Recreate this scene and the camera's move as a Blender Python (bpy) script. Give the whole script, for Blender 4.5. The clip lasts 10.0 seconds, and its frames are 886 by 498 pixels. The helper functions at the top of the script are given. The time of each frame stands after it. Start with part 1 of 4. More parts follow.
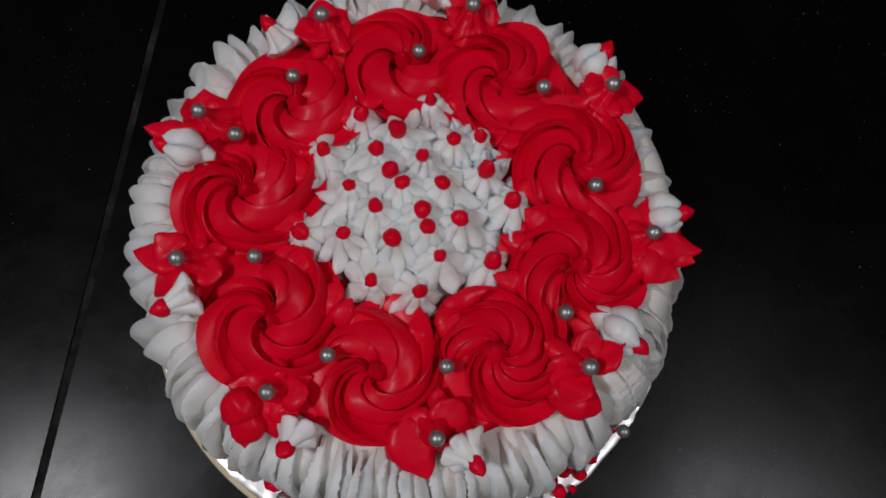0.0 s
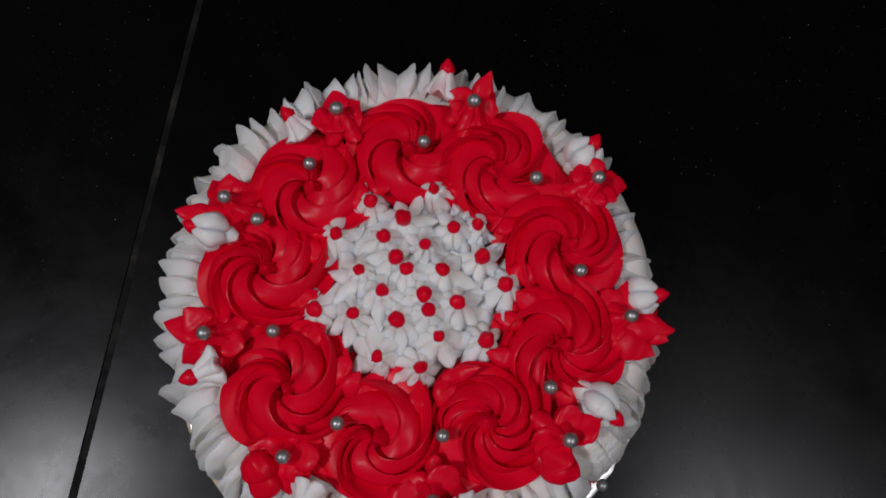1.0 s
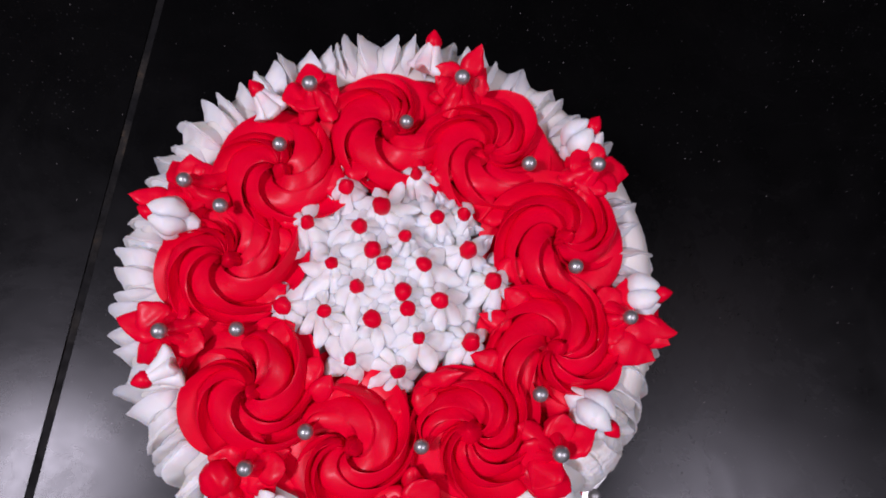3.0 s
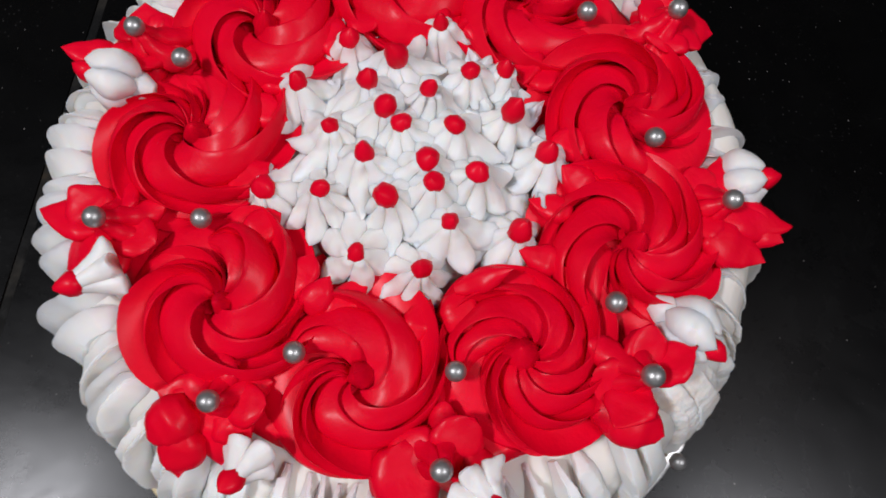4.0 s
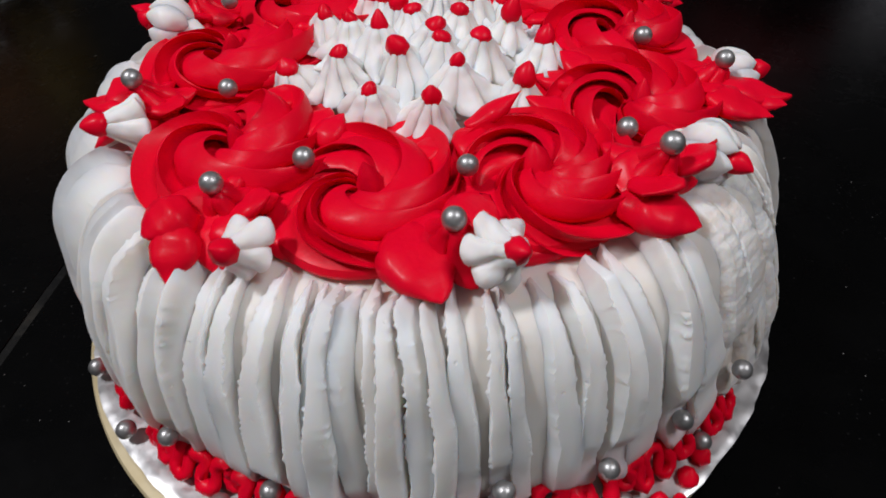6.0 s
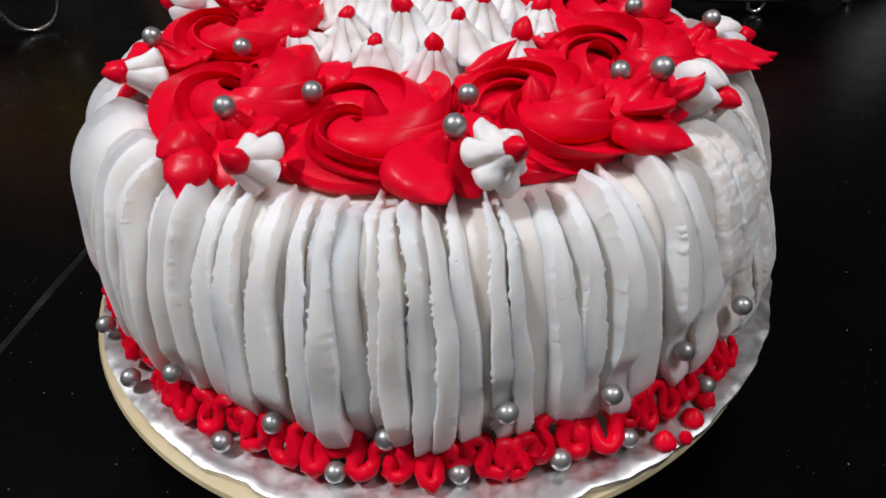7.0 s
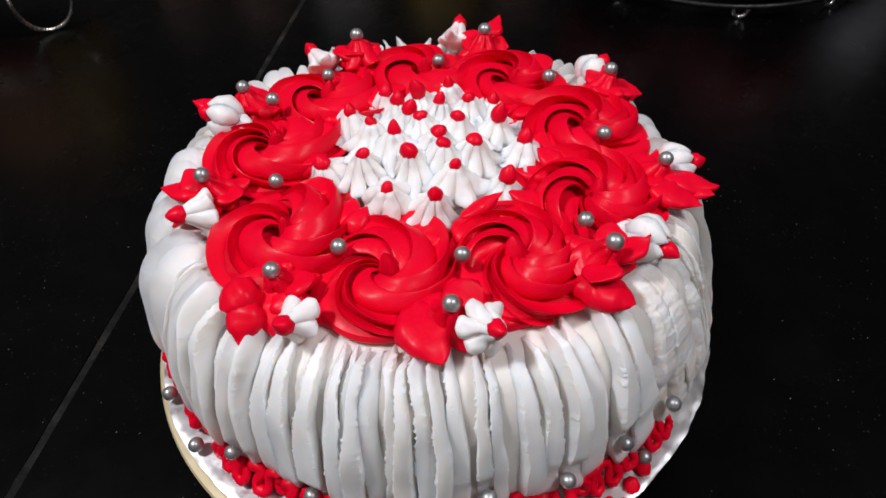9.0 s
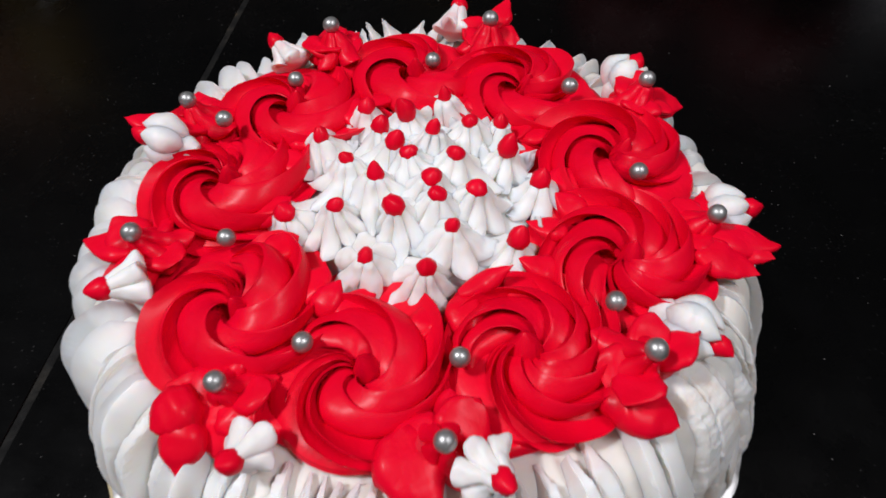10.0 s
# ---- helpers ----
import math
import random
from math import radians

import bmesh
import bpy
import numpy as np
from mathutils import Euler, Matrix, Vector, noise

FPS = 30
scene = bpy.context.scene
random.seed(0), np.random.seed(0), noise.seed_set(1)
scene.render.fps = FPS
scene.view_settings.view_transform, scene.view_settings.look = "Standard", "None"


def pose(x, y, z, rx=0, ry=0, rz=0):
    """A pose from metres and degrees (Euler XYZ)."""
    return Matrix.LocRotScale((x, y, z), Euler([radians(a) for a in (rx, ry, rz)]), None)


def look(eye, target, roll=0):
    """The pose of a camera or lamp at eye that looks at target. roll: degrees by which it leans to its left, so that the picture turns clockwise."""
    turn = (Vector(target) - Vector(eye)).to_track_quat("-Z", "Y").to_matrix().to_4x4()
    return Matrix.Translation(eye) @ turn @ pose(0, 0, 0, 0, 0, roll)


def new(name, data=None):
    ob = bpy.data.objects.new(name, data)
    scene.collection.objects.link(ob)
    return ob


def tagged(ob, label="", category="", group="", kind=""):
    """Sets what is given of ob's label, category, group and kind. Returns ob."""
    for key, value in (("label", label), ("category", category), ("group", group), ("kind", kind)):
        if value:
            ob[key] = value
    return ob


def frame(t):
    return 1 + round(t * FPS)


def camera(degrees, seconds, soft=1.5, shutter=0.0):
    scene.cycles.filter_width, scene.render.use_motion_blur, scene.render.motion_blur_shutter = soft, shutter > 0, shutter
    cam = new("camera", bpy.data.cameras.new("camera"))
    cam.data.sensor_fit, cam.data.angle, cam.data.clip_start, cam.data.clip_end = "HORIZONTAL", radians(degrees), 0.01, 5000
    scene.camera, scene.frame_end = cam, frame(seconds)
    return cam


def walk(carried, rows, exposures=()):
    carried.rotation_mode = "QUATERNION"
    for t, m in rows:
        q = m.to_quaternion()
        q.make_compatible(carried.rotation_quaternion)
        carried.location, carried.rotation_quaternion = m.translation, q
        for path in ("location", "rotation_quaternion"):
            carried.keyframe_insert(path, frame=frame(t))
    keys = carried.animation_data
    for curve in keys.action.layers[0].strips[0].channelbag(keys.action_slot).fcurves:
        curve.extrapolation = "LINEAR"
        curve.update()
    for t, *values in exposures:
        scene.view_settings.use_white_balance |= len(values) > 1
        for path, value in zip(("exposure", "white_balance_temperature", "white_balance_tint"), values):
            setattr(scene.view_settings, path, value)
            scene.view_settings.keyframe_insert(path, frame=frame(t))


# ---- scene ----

cam = camera(65.4, 10.0, soft=1.6, shutter=0.4)
# seconds, eye (metres), turn (degrees)
PATH = [
    (0.0, 0.0030, -0.0770, 0.3127, 14.74, -1.95, 0.06),
    (0.5, -0.0001, -0.0658, 0.3320, 14.50, -2.39, 0.52),
    (1.0, 0.0020, -0.0511, 0.3472, 13.86, -2.16, 1.24),
    (1.5, 0.0066, -0.0328, 0.3678, 12.90, -2.00, 2.39),
    (1.7, 0.0024, -0.0290, 0.3715, 12.45, -3.22, 2.63),
    (2.0, 0.0083, -0.0343, 0.3693, 12.19, -2.63, 2.82),
    (2.2, 0.0056, -0.0270, 0.3677, 9.74, -3.05, 3.06),
    (3.3, 0.0072, -0.0458, 0.2954, 12.49, -2.43, 1.56),
    (3.5, 0.0071, -0.0498, 0.2761, 11.96, -2.00, 1.55),
    (3.8, 0.0022, -0.0654, 0.2634, 13.78, -2.58, 1.41),
    (4.0, 0.0017, -0.0739, 0.2519, 15.85, -2.56, 1.17),
    (4.3, 0.0016, -0.0908, 0.2320, 23.05, -2.25, 0.74),
    (4.5, 0.0018, -0.1008, 0.2219, 25.78, -0.74, 0.54),
    (5.0, 0.0037, -0.1264, 0.2055, 33.60, -0.68, 0.11),
    (5.5, 0.0062, -0.1556, 0.1920, 40.29, -0.62, 0.43),
    (5.7, 0.0095, -0.1685, 0.1876, 42.86, 0.10, 0.47),
    (6.8, 0.0082, -0.2095, 0.1675, 50.19, 1.25, 1.01),
    (7.0, 0.0102, -0.2126, 0.1591, 51.96, 1.27, 1.03),
    (7.5, 0.0115, -0.2153, 0.1446, 54.33, 0.67, 1.21),
    (8.0, 0.0110, -0.2127, 0.1407, 55.25, 0.48, 1.68),
    (8.1, 0.0115, -0.2120, 0.1499, 54.51, 0.59, 1.89),
    (8.2, 0.0114, -0.2117, 0.1599, 54.62, 0.37, 2.08),
    (8.3, 0.0115, -0.2121, 0.1714, 54.81, 0.35, 2.10),
    (8.4, 0.0110, -0.2150, 0.1870, 54.59, -0.08, 1.88),
    (8.5, 0.0107, -0.2162, 0.1962, 53.44, -0.12, 1.69),
    (8.7, 0.0113, -0.2132, 0.2188, 49.57, 0.64, 0.94),
    (9.0, 0.0109, -0.2041, 0.2390, 44.19, 0.80, 1.09),
    (9.5, 0.0094, -0.1729, 0.2458, 39.92, 0.12, 0.94),
    (10.0, 0.0098, -0.1373, 0.2336, 37.35, 0.12, 1.22),
]
EXPOSURES = [
    (0.0, -0.42, 6500, 10), (0.9, -0.36, 6500, 12), (1.25, -0.34, 6400, 20), (1.5, 0.32, 6200, 30), (1.8, 0.68, 6200, 34), (2.2, 0.72, 6200, 34), (3.3, 0.42, 6300, 24), (4.0, 0.42, 6500, 11),
    (5.0, 0.42, 6500, 10), (5.7, 0.36, 6500, 10), (7.0, 0.60, 6500, 10), (8.0, 0.62, 6500, 10), (8.6, 0.65, 6500, 10), (9.2, 0.72, 6500, 12), (10.0, 0.62, 6500, 10),
]
walk(cam, [(t, pose(x, y, z, rx, ry, rz)) for t, x, y, z, rx, ry, rz in PATH], EXPOSURES)

# ---- world and lamps ----
world = bpy.data.worlds.new("night_room")
scene.world = world
world.use_nodes = True
world.node_tree.nodes["Background"].inputs[0].default_value = (0.55, 0.6, 0.7, 1)
world.node_tree.nodes["Background"].inputs[1].default_value = 0.006


def area_lamp(name, eye, target, sx, sy, watts, colour):
    data = bpy.data.lights.new(name, "AREA")
    data.shape, data.size, data.size_y = "RECTANGLE", sx, sy
    data.energy, data.color = watts, colour
    ob = new(name, data)
    ob.matrix_world = look(eye, target)
    return ob


area_lamp("ceiling_lamp", (-1.19, -0.34, 2.08), (0, 0, 0), 0.30, 0.18, 29.5, (0.94, 0.945, 1.0))
area_lamp("second_ceiling_lamp", (1.04, -0.54, 2.08), (0, 0, 0), 0.70, 0.50, 17.8, (0.94, 0.945, 1.0))
area_lamp("third_ceiling_lamp", (1.02, 0.17, 2.08), (0, 0, 0), 0.30, 0.18, 0.55, (1.0, 0.85, 0.83))

# ---- materials ----


def nodes_of(name):
    m = bpy.data.materials.new(name)
    m.use_nodes = True
    nt = m.node_tree
    return m, nt, nt.nodes["Principled BSDF"]


def noise_tex(nt, scale, detail=4.0, rough=0.55, coord=None, distort=0.0):
    n = nt.nodes.new("ShaderNodeTexNoise")
    n.inputs["Scale"].default_value, n.inputs["Detail"].default_value = scale, detail
    n.inputs["Roughness"].default_value, n.inputs["Distortion"].default_value = rough, distort
    if coord:
        nt.links.new(coord, n.inputs["Vector"])
    return n


def ramp(nt, fac, stops):
    r = nt.nodes.new("ShaderNodeValToRGB")
    while len(r.color_ramp.elements) < len(stops):
        r.color_ramp.elements.new(0.5)
    for e, (p, c) in zip(r.color_ramp.elements, stops):
        e.position, e.color = p, (*c, 1)
    nt.links.new(fac, r.inputs[0])
    return r


def bump(nt, bsdf, height, strength, distance, after=None):
    b = nt.nodes.new("ShaderNodeBump")
    b.inputs["Strength"].default_value, b.inputs["Distance"].default_value = strength, distance
    nt.links.new(height, b.inputs["Height"])
    if after:
        nt.links.new(after.outputs[0], b.inputs["Normal"])
    nt.links.new(b.outputs[0], bsdf.inputs["Normal"])
    return b


def world_coord(nt):
    g = nt.nodes.new("ShaderNodeNewGeometry")
    return g.outputs["Position"]


def surface(name, stops, scale, rough=(0.4, 0.55), metal=0.0, fine=0.0, fine_scale=1500.0, coarse=0.0, coarse_scale=150.0, sub=0.0, sub_radius=(0.003, 0.002, 0.0015), coat=0.0, spec=0.5):
    """A material with colour and gloss varied by noise and relief at two scales."""
    m, nt, b = nodes_of(name)
    co = world_coord(nt)
    n = noise_tex(nt, scale, coord=co)
    nt.links.new(ramp(nt, n.outputs[0], stops).outputs[0], b.inputs["Base Color"])
    n2 = noise_tex(nt, scale * 3.7, coord=co)
    mr = nt.nodes.new("ShaderNodeMapRange")
    mr.inputs[1].default_value, mr.inputs[2].default_value = 0.3, 0.7
    mr.inputs[3].default_value, mr.inputs[4].default_value = rough
    nt.links.new(n2.outputs[0], mr.inputs[0])
    nt.links.new(mr.outputs[0], b.inputs["Roughness"])
    b.inputs["Metallic"].default_value = metal
    b.inputs["Specular IOR Level"].default_value = spec
    b.inputs["Coat Weight"].default_value = coat
    b.inputs["Coat Roughness"].default_value = 0.12
    first = None
    if coarse:
        first = bump(nt, b, noise_tex(nt, coarse_scale, 3, coord=co).outputs[0], 1.0, coarse)
    if fine:
        bump(nt, b, noise_tex(nt, fine_scale, 2, coord=co).outputs[0], 1.0, fine, first)
    if sub:
        b.inputs["Subsurface Weight"].default_value = sub
        b.inputs["Subsurface Radius"].default_value = sub_radius
        b.inputs["Subsurface Scale"].default_value = 1.0
    return m


RED = surface("red_cream", [(0.3, (0.68, 0.0006, 0.016)), (0.7, (0.76, 0.0010, 0.023))], 60, (0.36, 0.52), fine=0.00008, fine_scale=800, coarse=0.0003, coarse_scale=150, sub=0.12, sub_radius=(0.0030, 0.0004, 0.0004), spec=0.08, coat=0.09)
RED.node_tree.nodes["Principled BSDF"].inputs["Coat Roughness"].default_value = 0.26
WHITE = surface("white_cream", [(0.28, (0.79, 0.765, 0.73)), (0.5, (0.82, 0.805, 0.78)), (0.75, (0.83, 0.82, 0.80))], 45, (0.40, 0.58), fine=0.000025, fine_scale=700, coarse=0.0001, coarse_scale=120, sub=0.75, sub_radius=(0.0060, 0.0046, 0.0036), spec=0.28)


def pitted(m):
    """Adds sparse small air pits to a cream."""
    nt = m.node_tree
    bsdf = nt.nodes["Principled BSDF"]
    last = bsdf.inputs["Normal"].links[0].from_node
    v = nt.nodes.new("ShaderNodeTexVoronoi")
    v.inputs["Scale"].default_value = 420
    nt.links.new(world_coord(nt), v.inputs["Vector"])
    hole = ramp(nt, v.outputs["Distance"], [(0.10, (0, 0, 0)), (0.22, (1, 1, 1))])
    pick = ramp(nt, v.outputs["Color"], [(0.84, (1, 1, 1)), (0.87, (0, 0, 0))])
    top = nt.nodes.new("ShaderNodeMix")
    top.data_type, top.blend_type = "RGBA", "LIGHTEN"
    top.inputs[0].default_value = 1
    nt.links.new(hole.outputs[0], top.inputs[6])
    nt.links.new(pick.outputs[0], top.inputs[7])
    bump(nt, bsdf, top.outputs[2], 0.7, 0.0003, last)


def bled(m):
    """Red colour that has bled into the cream just above the border and beside the roses."""
    nt = m.node_tree
    bsdf = nt.nodes["Principled BSDF"]
    old = bsdf.inputs["Base Color"].links[0].from_socket
    co = world_coord(nt)
    sep = nt.nodes.new("ShaderNodeSeparateXYZ")
    nt.links.new(co, sep.inputs[0])
    n = noise_tex(nt, 130, 3, coord=co)
    add = nt.nodes.new("ShaderNodeMath")
    add.operation = "MULTIPLY_ADD"
    add.inputs[1].default_value = 0.0066
    nt.links.new(n.outputs[0], add.inputs[0])
    nt.links.new(sep.outputs[2], add.inputs[2])
    fac = ramp(nt, add.outputs[0], [(0.021, (0.75, 0.75, 0.75)), (0.036, (0, 0, 0))])
    flat = nt.nodes.new("ShaderNodeVectorMath")
    flat.operation = "MULTIPLY"
    flat.inputs[1].default_value = (1, 1, 0)
    nt.links.new(co, flat.inputs[0])
    far = nt.nodes.new("ShaderNodeVectorMath")
    far.operation = "LENGTH"
    nt.links.new(flat.outputs[0], far.inputs[0])
    rim = nt.nodes.new("ShaderNodeMath")
    rim.operation = "MULTIPLY_ADD"
    rim.inputs[1].default_value = 0.014
    nt.links.new(n.outputs[0], rim.inputs[0])
    nt.links.new(far.outputs["Value"], rim.inputs[2])
    ring = ramp(nt, rim.outputs[0], [(0.074, (0, 0, 0)), (0.080, (0.5, 0.5, 0.5)), (0.090, (0.45, 0.45, 0.45)), (0.0985, (0, 0, 0))])
    most = nt.nodes.new("ShaderNodeMath")
    most.operation = "MAXIMUM"
    nt.links.new(fac.outputs[0], most.inputs[0])
    nt.links.new(ring.outputs[0], most.inputs[1])
    mix = nt.nodes.new("ShaderNodeMix")
    mix.data_type = "RGBA"
    nt.links.new(most.outputs[0], mix.inputs[0])
    nt.links.new(old, mix.inputs[6])
    mix.inputs[7].default_value = (0.80, 0.42, 0.44, 1)
    nt.links.new(mix.outputs[2], bsdf.inputs["Base Color"])


# body cream, tan so the grooves' warm shade is in its colour
GROOVE_TINT = surface("groove_tinted_cream", [(0.3, (0.68, 0.63, 0.57)), (0.7, (0.75, 0.71, 0.66))], 45, (0.45, 0.6), fine=0.00003, fine_scale=700, coarse=0.0002, coarse_scale=120, sub=0.5, sub_radius=(0.0045, 0.0032, 0.0023), spec=0.28)
# tan blotches are crumbs and also stand in for shade on the torn side
CRUMBLED_SHADED = surface("crumbled_shaded_cream", [(0.34, (0.66, 0.575, 0.50)), (0.46, (0.755, 0.715, 0.675)), (0.60, (0.80, 0.78, 0.755))], 75, (0.5, 0.7), fine=0.0002, fine_scale=600, coarse=0.0005, coarse_scale=220, sub=0.5, sub_radius=(0.0045, 0.0032, 0.0023), spec=0.25)
pitted(WHITE)
bled(WHITE)
BLUSH = surface("white_cream_with_red_bleed", [(0.40, (0.79, 0.77, 0.745)), (0.56, (0.78, 0.73, 0.71)), (0.70, (0.78, 0.54, 0.55))], 55, (0.40, 0.58), fine=0.00003, fine_scale=700, coarse=0.0001, coarse_scale=120, sub=0.5, sub_radius=(0.0045, 0.0032, 0.0023), spec=0.28)
PEARL = surface("silver_sugar_coat", [(0.35, (0.34, 0.335, 0.33)), (0.65, (0.43, 0.425, 0.415))], 300, (0.36, 0.48), metal=0.8, fine=0.00005, fine_scale=1400, coat=0.15)
FOIL = surface("silver_foil", [(0.3, (0.66, 0.645, 0.635)), (0.7, (0.80, 0.79, 0.78))], 90, (0.34, 0.52), metal=1.0, fine=0.00003, fine_scale=240, coarse=0.0016, coarse_scale=34)
CREAM = surface("cream_board", [(0.3, (0.50, 0.40, 0.22)), (0.7, (0.60, 0.50, 0.31))], 60, (0.4, 0.6), fine=0.00008, fine_scale=600)
STEEL = surface("steel_wire", [(0.3, (0.50, 0.47, 0.44)), (0.7, (0.62, 0.60, 0.57))], 120, (0.2, 0.35), metal=1.0)
PLASTER = surface("wall_paint", [(0.3, (0.025, 0.025, 0.025)), (0.7, (0.035, 0.035, 0.035))], 3, (0.7, 0.9), fine=0.0005, fine_scale=200)
# paint of the unseen front wall, pale only to throw fill light back
FILL_WALL = surface("pale_fill_paint", [(0.3, (0.30, 0.29, 0.28)), (0.7, (0.36, 0.35, 0.34))], 3, (0.7, 0.9), fine=0.0005, fine_scale=200)
CEILING = surface("ceiling_paint", [(0.3, (0.05, 0.05, 0.05)), (0.7, (0.07, 0.07, 0.07))], 3, (0.7, 0.9), fine=0.0005, fine_scale=200)
BLACK = surface("black_plastic", [(0.3, (0.012, 0.012, 0.012)), (0.7, (0.02, 0.02, 0.02))], 60, (0.35, 0.5))
FLOOR = surface("floor_stone", [(0.3, (0.20, 0.18, 0.16)), (0.7, (0.28, 0.26, 0.23))], 6, (0.4, 0.6))


def granite():
    """Polished black granite with sparse pale specks, dust and fine scratches."""
    m, nt, b = nodes_of("black_granite")
    co = world_coord(nt)
    n = noise_tex(nt, 38, 6, coord=co)
    base = ramp(nt, n.outputs[0], [(0.3, (0.0003, 0.0003, 0.0004)), (0.72, (0.0009, 0.0009, 0.0009))])
    v = nt.nodes.new("ShaderNodeTexVoronoi")
    v.inputs["Scale"].default_value = 210
    nt.links.new(co, v.inputs["Vector"])
    near = ramp(nt, v.outputs["Distance"], [(0.03, (1, 1, 1)), (0.075, (0, 0, 0))])
    pick = ramp(nt, v.outputs["Color"], [(0.62, (0, 0, 0)), (0.92, (1, 1, 1))])
    both = nt.nodes.new("ShaderNodeMix")
    both.data_type, both.blend_type = "RGBA", "MULTIPLY"
    both.inputs[0].default_value = 1
    nt.links.new(near.outputs[0], both.inputs[6])
    nt.links.new(pick.outputs[0], both.inputs[7])
    mix = nt.nodes.new("ShaderNodeMix")
    mix.data_type = "RGBA"
    nt.links.new(both.outputs[2], mix.inputs[0])
    nt.links.new(base.outputs[0], mix.inputs[6])
    mix.inputs[7].default_value = (0.20, 0.19, 0.18, 1)
    v2 = nt.nodes.new("ShaderNodeTexVoronoi")
    v2.inputs["Scale"].default_value = 520
    nt.links.new(co, v2.inputs["Vector"])
    near2 = ramp(nt, v2.outputs["Distance"], [(0.10, (1, 1, 1)), (0.26, (0, 0, 0))])
    pick2 = ramp(nt, v2.outputs["Color"], [(0.66, (0, 0, 0)), (0.95, (0.5, 0.5, 0.5))])
    cloud = ramp(nt, noise_tex(nt, 14, 5, 0.6, coord=co).outputs[0], [(0.42, (0, 0, 0)), (0.66, (1, 1, 1))])
    dust = near2.outputs[0]
    for other in (pick2, cloud):
        m2 = nt.nodes.new("ShaderNodeMix")
        m2.data_type, m2.blend_type = "RGBA", "MULTIPLY"
        m2.inputs[0].default_value = 1
        nt.links.new(dust, m2.inputs[6])
        nt.links.new(other.outputs[0], m2.inputs[7])
        dust = m2.outputs[2]
    mix2 = nt.nodes.new("ShaderNodeMix")
    mix2.data_type = "RGBA"
    nt.links.new(dust, mix2.inputs[0])
    nt.links.new(mix.outputs[2], mix2.inputs[6])
    mix2.inputs[7].default_value = (0.09, 0.087, 0.085, 1)
    nt.links.new(mix2.outputs[2], b.inputs["Base Color"])
    n2 = noise_tex(nt, 22, 7, 0.65, coord=co)
    mr = nt.nodes.new("ShaderNodeMapRange")
    mr.inputs[1].default_value, mr.inputs[2].default_value = 0.3, 0.75
    mr.inputs[3].default_value, mr.inputs[4].default_value = 0.20, 0.40
    nt.links.new(n2.outputs[0], mr.inputs[0])
    nt.links.new(mr.outputs[0], b.inputs["Roughness"])
    b.inputs["Specular IOR Level"].default_value = 0.06
    b.inputs["Coat Weight"].default_value = 0.21
    n3 = noise_tex(nt, 9, 8, 0.7, coord=co, distort=0.6)
    smear = nt.nodes.new("ShaderNodeMapRange")
    smear.inputs[1].default_value, smear.inputs[2].default_value = 0.35, 0.68
    smear.inputs[3].default_value, smear.inputs[4].default_value = 0.17, 0.36
    nt.links.new(n3.outputs[0], smear.inputs[0])
    nt.links.new(smear.outputs[0], b.inputs["Coat Roughness"])
    bump(nt, b, noise_tex(nt, 500, 3, coord=co).outputs[0], 1.0, 0.00002)
    return m


GRANITE = granite()
GROUT = surface("joint_filler", [(0.38, (0.003, 0.003, 0.003)), (0.50, (0.007, 0.0066, 0.006)), (0.62, (0.018, 0.016, 0.013)), (0.72, (0.06, 0.04, 0.022))], 55, (0.6, 0.9), fine=0.0004, fine_scale=500, spec=0.15)


# ---- mesh helpers ----


def part(name, bm, material, parent=None, label="", smooth=True, sharp=None):
    """Links a bmesh as one mesh object under a thing or a part."""
    me = bpy.data.meshes.new(name)
    bmesh.ops.recalc_face_normals(bm, faces=bm.faces)
    bm.to_mesh(me)
    bm.free()
    me.materials.append(material)
    for p in me.polygons:
        p.use_smooth = smooth
    if sharp:
        me.set_sharp_from_angle(angle=radians(sharp))
    ob = new(name, me)
    ob.parent = parent
    if label:
        tagged(ob, label)
    return ob


def grid(bm, rows, close_u=False, close_v=False):
    """Faces over rows of points; returns the rows of vertices."""
    vs = [[bm.verts.new(p) for p in row] for row in rows]
    nu, nv = len(vs), len(vs[0])
    for i in range(nu if close_u else nu - 1):
        for j in range(nv if close_v else nv - 1):
            a, b = vs[i][j], vs[(i + 1) % nu][j]
            c, d = vs[(i + 1) % nu][(j + 1) % nv], vs[i][(j + 1) % nv]
            bm.faces.new((a, b, c, d))
    return vs


def sweep(bm, pts, radii, seg=8, closed=False):
    """A round tube along points."""
    rows = []
    n = len(pts)
    up = Vector((0, 0, 1))
    for i, p in enumerate(pts):
        a = pts[(i - 1) % n] if closed or i > 0 else p
        b = pts[(i + 1) % n] if closed or i < n - 1 else p
        t = (Vector(b) - Vector(a)).normalized()
        side = t.cross(up)
        side = side.normalized() if side.length > 1e-4 else Vector((1, 0, 0))
        nor = side.cross(t)
        r = radii[i] if hasattr(radii, "__len__") else radii
        rows.append([Vector(p) + (side * math.cos(w) + nor * math.sin(w)) * r for w in (2 * math.pi * k / seg for k in range(seg))])
    vs = grid(bm, rows, close_u=closed, close_v=True)
    if not closed:
        bm.faces.new(vs[0])
        bm.faces.new(vs[-1])


